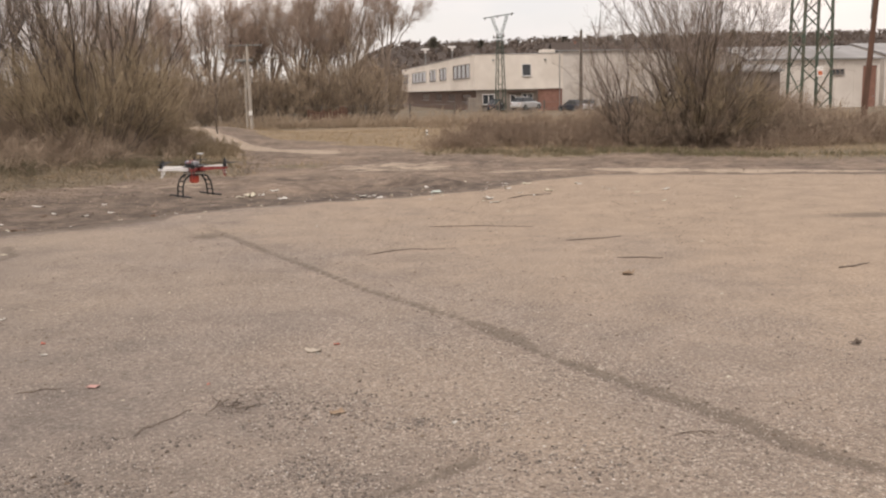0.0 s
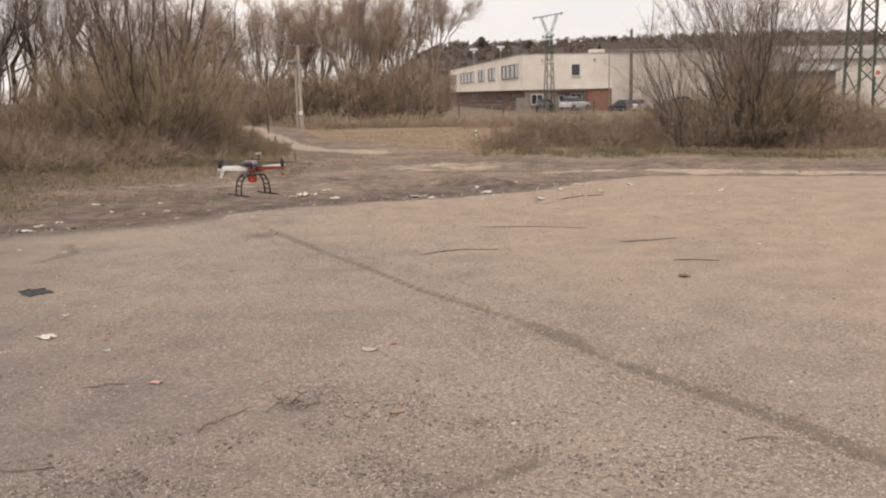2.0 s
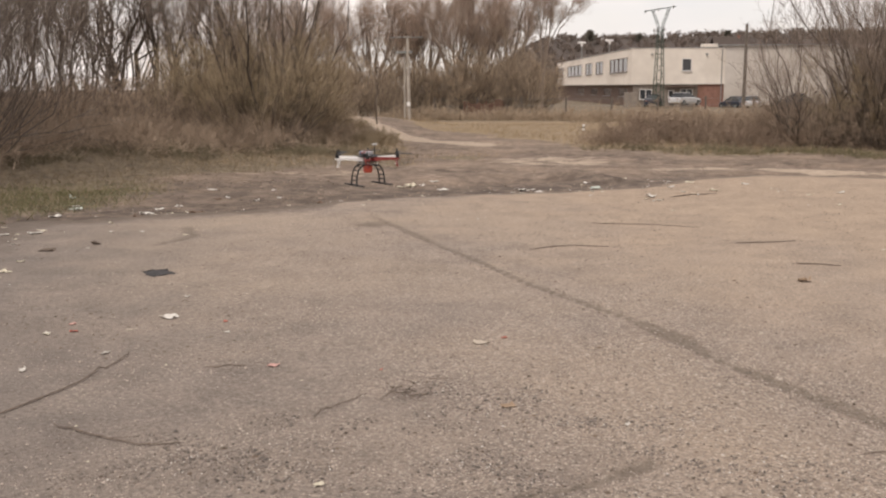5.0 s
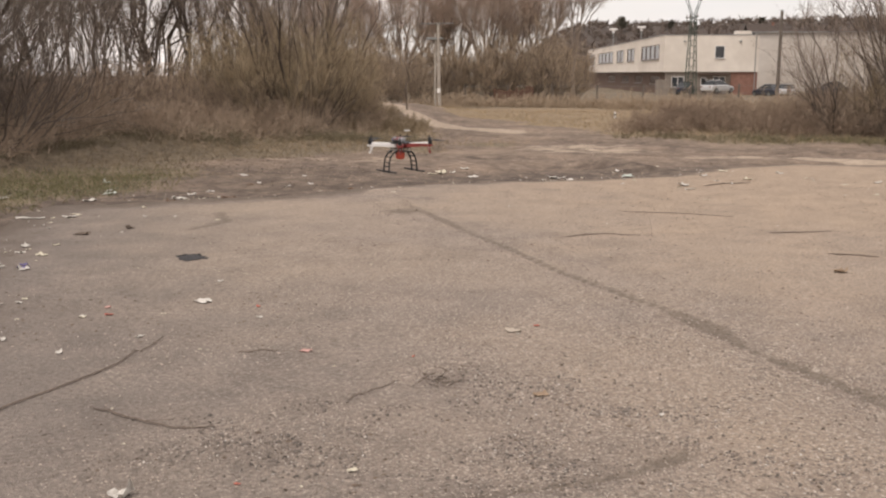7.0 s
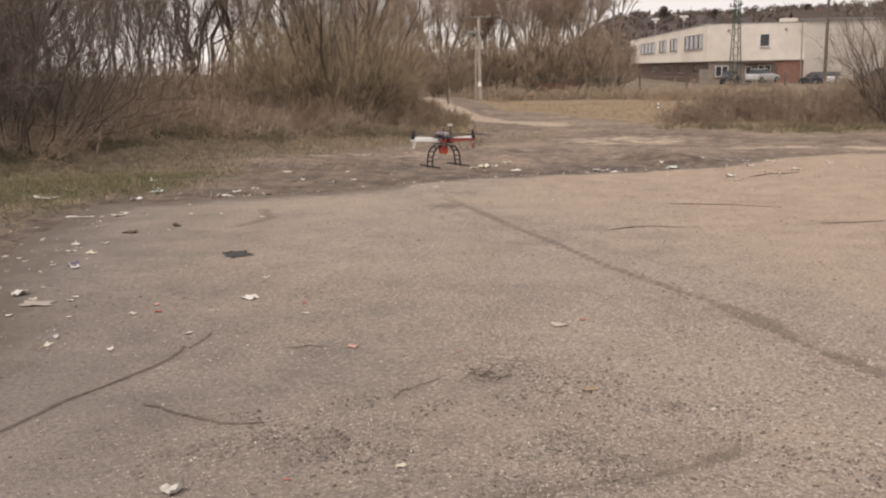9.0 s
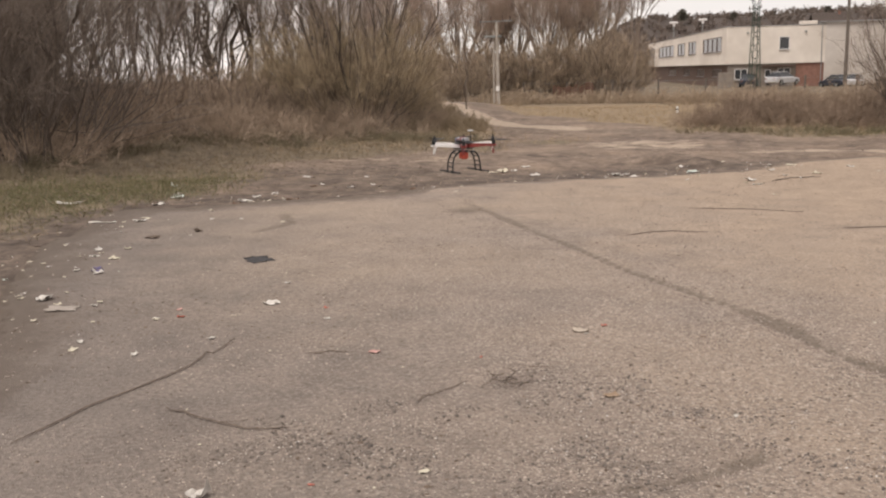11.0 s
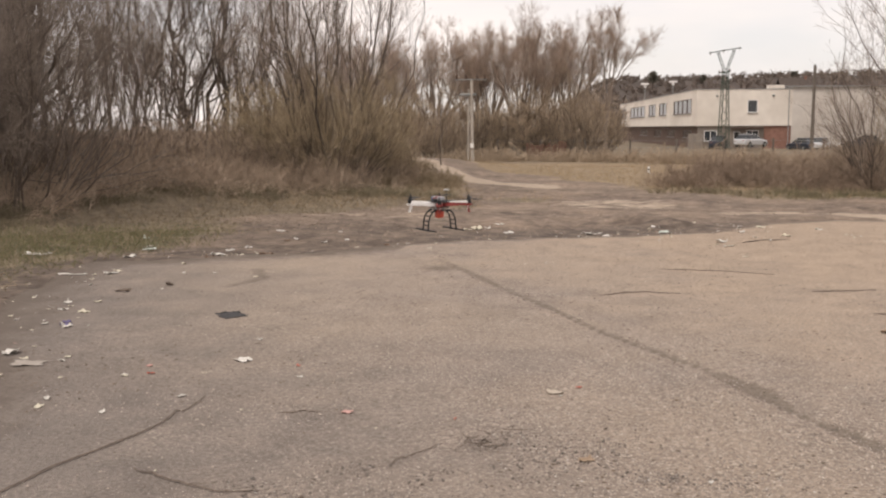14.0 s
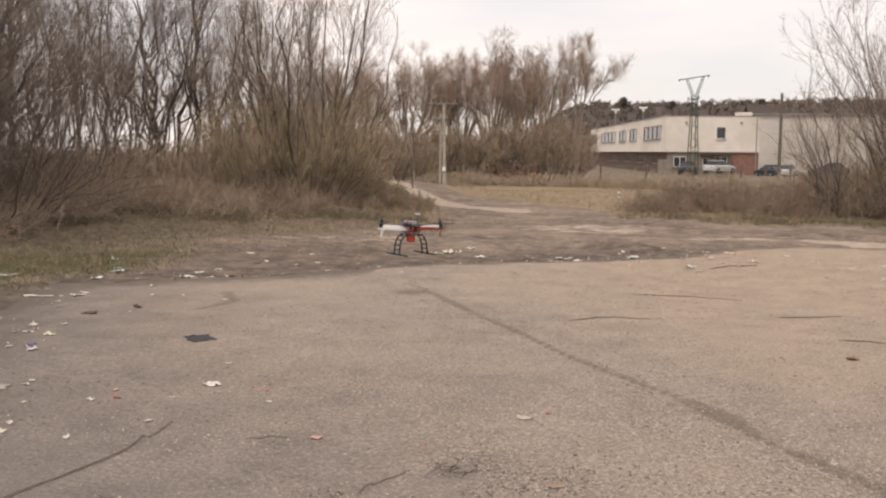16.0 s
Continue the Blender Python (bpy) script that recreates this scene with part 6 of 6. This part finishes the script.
stick("short dark twig close to the edge", [(-2.32, 4.9), (-2.2, 4.96), (-2.1, 4.95)], 0.0043, 1, 9)
stick("dark curved twig lying past the seam", [(0.9, 13.6), (1.2, 14.0), (1.6, 14.2)], 0.0101, 1, 10)
stick("thin twig lying on the far asphalt", [(-0.2, 10.9), (0.4, 10.9), (1.0, 10.75)], 0.0058, 1, 11)


def dead_weed(x, y):
    rng = np.random.default_rng(5)
    n = 15
    d = unit(np.stack([rng.normal(size=n), rng.normal(size=n), np.abs(rng.normal(size=n)) * 0.18 + 0.03], 1))
    P, R = strand(rng, np.tile([[0, 0, 0.006]], (n, 1)) + rng.normal(size=(n, 3)) * [0.09, 0.09, 0], d, rng.uniform(0.04, 0.13, n), np.full(n, 0.0038), 4, 0.4, -0.1)
    P[..., 2] = np.maximum(P[..., 2], 0.003)
    ob = tubes("dead_weed", [(P, R)], STICK)
    ob.matrix_world = pose(x, y, 0.004)
    return tagged(ob, "flattened dark dead weed on the gravel", "weed")


dead_weed(-1.07, 4.62)


def bits(name, label, category, seed, count, region, size, mat, flat=0.5, pick=None, on_pad=True):
    """Loose stones or chips, too many to count: small broken octahedra."""
    rng = np.random.default_rng(seed)
    x, y = rng.uniform(region[0], region[1], count), rng.uniform(region[2], region[3], count)
    keep = signed(x, y, PAD) < -0.1 if on_pad else signed(x, y, PAD) > 0.12
    if pick is not None:
        keep &= rng.uniform(0, 1, count) < pick(x, y)
    x, y = x[keep], y[keep]
    n = len(x)
    s = rng.uniform(size[0], size[1], n) * rng.uniform(0.5, 1.0, n)
    base = np.array([[1, 0, 0], [0, 1, 0], [-1, 0, 0], [0, -1, 0], [0, 0, 1], [0, 0, -1.0]])
    V = base[None] * (1 + rng.uniform(-0.4, 0.4, (n, 6, 1))) * np.stack([s, s * rng.uniform(0.5, 1, n), s * flat], 1)[:, None]
    a = rng.uniform(0, 6.28, n)
    c, sn = np.cos(a)[:, None], np.sin(a)[:, None]
    V = np.stack([V[..., 0] * c - V[..., 1] * sn, V[..., 0] * sn + V[..., 1] * c, V[..., 2]], -1)
    level = pad_height(x[None], y[None])[0] if on_pad else ground_height(x, y)
    V += np.stack([x, y, level + s * flat * 0.45], 1)[:, None]
    F = np.array([[0, 1, 4], [1, 2, 4], [2, 3, 4], [3, 0, 4], [1, 0, 5], [2, 1, 5], [3, 2, 5], [0, 3, 5]])
    faces = (F[None] + 6 * np.arange(n)[:, None, None]).reshape(-1, 3)
    return tagged(link_mesh(name, mesh_arrays(name, V.reshape(-1, 3), faces), mat), label, category, kind="stuff")


GRAVEL = make_twig("mixed_gravel", (0.13, 0.105, 0.088), (0.47, 0.40, 0.34))
CHIPS = make_twig("dark_leaf_and_bark_chips", (0.05, 0.037, 0.028), (0.15, 0.11, 0.08))


def near_patch(x, y):
    return np.clip(1.25 - np.hypot((x - 0.2) / 3.6, (y - 3.9) / 3.0), 0.08, 1) * np.clip(0.55 + 0.9 * soft_noise(x, y, 0.55, 51), 0.05, 1)


def seam_patch(x, y):
    return np.clip(pad_seam(x[None], y[None])[0] * 1.5, 0, 1)


bits("loose_gravel", "loose grey-brown gravel on the worn asphalt", "gravel", 81, 95000, (-4.5, 4.5, 2.8, 10.0), (0.004, 0.0115), GRAVEL, 0.6, near_patch)
bits("seam_gravel", "gravel and crumbs in the open seam", "gravel", 82, 16000, (-3, 3, 2.6, 11.5), (0.005, 0.014), make_twig("dark_seam_gravel", (0.10, 0.080, 0.064), (0.28, 0.228, 0.184)), 0.6, seam_patch)
bits("light_chippings", "pale stone chippings bared in the worn asphalt", "gravel", 85, 42000, (-4.5, 4.5, 2.8, 9.5), (0.0025, 0.0065), make_twig("pale_chippings", (0.34, 0.295, 0.252), (0.58, 0.52, 0.455)), 0.5, near_patch)
bits("bark_chips", "dark bark chips and leaf crumbs scattered on the asphalt", "debris", 83, 15000, (-6.5, 8, 2.6, 16.5), (0.005, 0.017), CHIPS, 0.3, lambda x, y: np.clip(0.5 + soft_noise(x, y, 1.4, 53), 0.1, 1))
bits("pale_crumbs", "pale paper crumbs and chippings on the asphalt", "debris", 84, 900, (-6.5, 8, 2.6, 16.5), (0.005, 0.014), PAPER_CREAM, 0.4, lambda x, y: np.clip(0.35 + soft_noise(x, y, 1.8, 54), 0.05, 1))
bits("leaf_litter", "dead leaves and bark crumbs on the verge", "debris", 86, 9000, (-13, -4, 8, 25), (0.012, 0.04), CHIPS, 0.25, lambda x, y: np.clip(0.5 + soft_noise(x, y, 1.1, 55), 0.05, 1), on_pad=False)
bits("mud_stones", "stones and clods lying in the mud", "debris", 87, 6000, (-9, 9, 11, 24), (0.010, 0.035), make_twig("muddy_stones", (0.10, 0.08, 0.062), (0.34, 0.27, 0.21)), 0.5,
     lambda x, y: np.clip(0.4 + soft_noise(x, y, 1.3, 56), 0.03, 1), on_pad=False)
bits("pale_litter_crumbs", "tiny pale paper crumbs along the asphalt edge", "debris", 88, 9000, (-8, 4, 4.5, 17), (0.008, 0.026), PAPER_WHITE, 0.3,
     lambda x, y: np.clip(0.30 - 0.32 * np.abs(signed(x, y, PAD) - 0.4), 0, 1) * np.clip(0.3 + 1.2 * soft_noise(x, y, 0.8, 57), 0, 1), on_pad=False)


def raked_patch(x, y):
    d = np.minimum.reduce([np.hypot((x - a) / u, (y - b) / v) for a, b, u, v in ((-1.1, 4.66, 0.28, 0.22), (-1.35, 4.12, 0.40, 0.16), (-0.5, 4.35, 0.8, 0.4), (-0.2, 3.7, 1.1, 0.4), (-1.6, 3.6, 0.9, 0.3))])
    return np.clip(1.25 - d, 0, 1) * np.clip(0.35 + 1.3 * soft_noise(x, y, 0.16, 58), 0.02, 1)


bits("dark_gravel", "dark grey stones raked up on the worn asphalt", "gravel", 89, 30000, (-3.0, 1.6, 3.0, 5.2), (0.004, 0.0135), make_twig("dark_mixed_stones", (0.095, 0.082, 0.073), (0.29, 0.245, 0.212)), 0.6, raked_patch)
bits("white_gravel", "pale broken stones among the dark gravel", "gravel", 90, 6000, (-3.0, 1.6, 3.0, 5.2), (0.003, 0.0075), make_twig("white_mixed_stones", (0.40, 0.37, 0.34), (0.66, 0.62, 0.57)), 0.6, raked_patch)
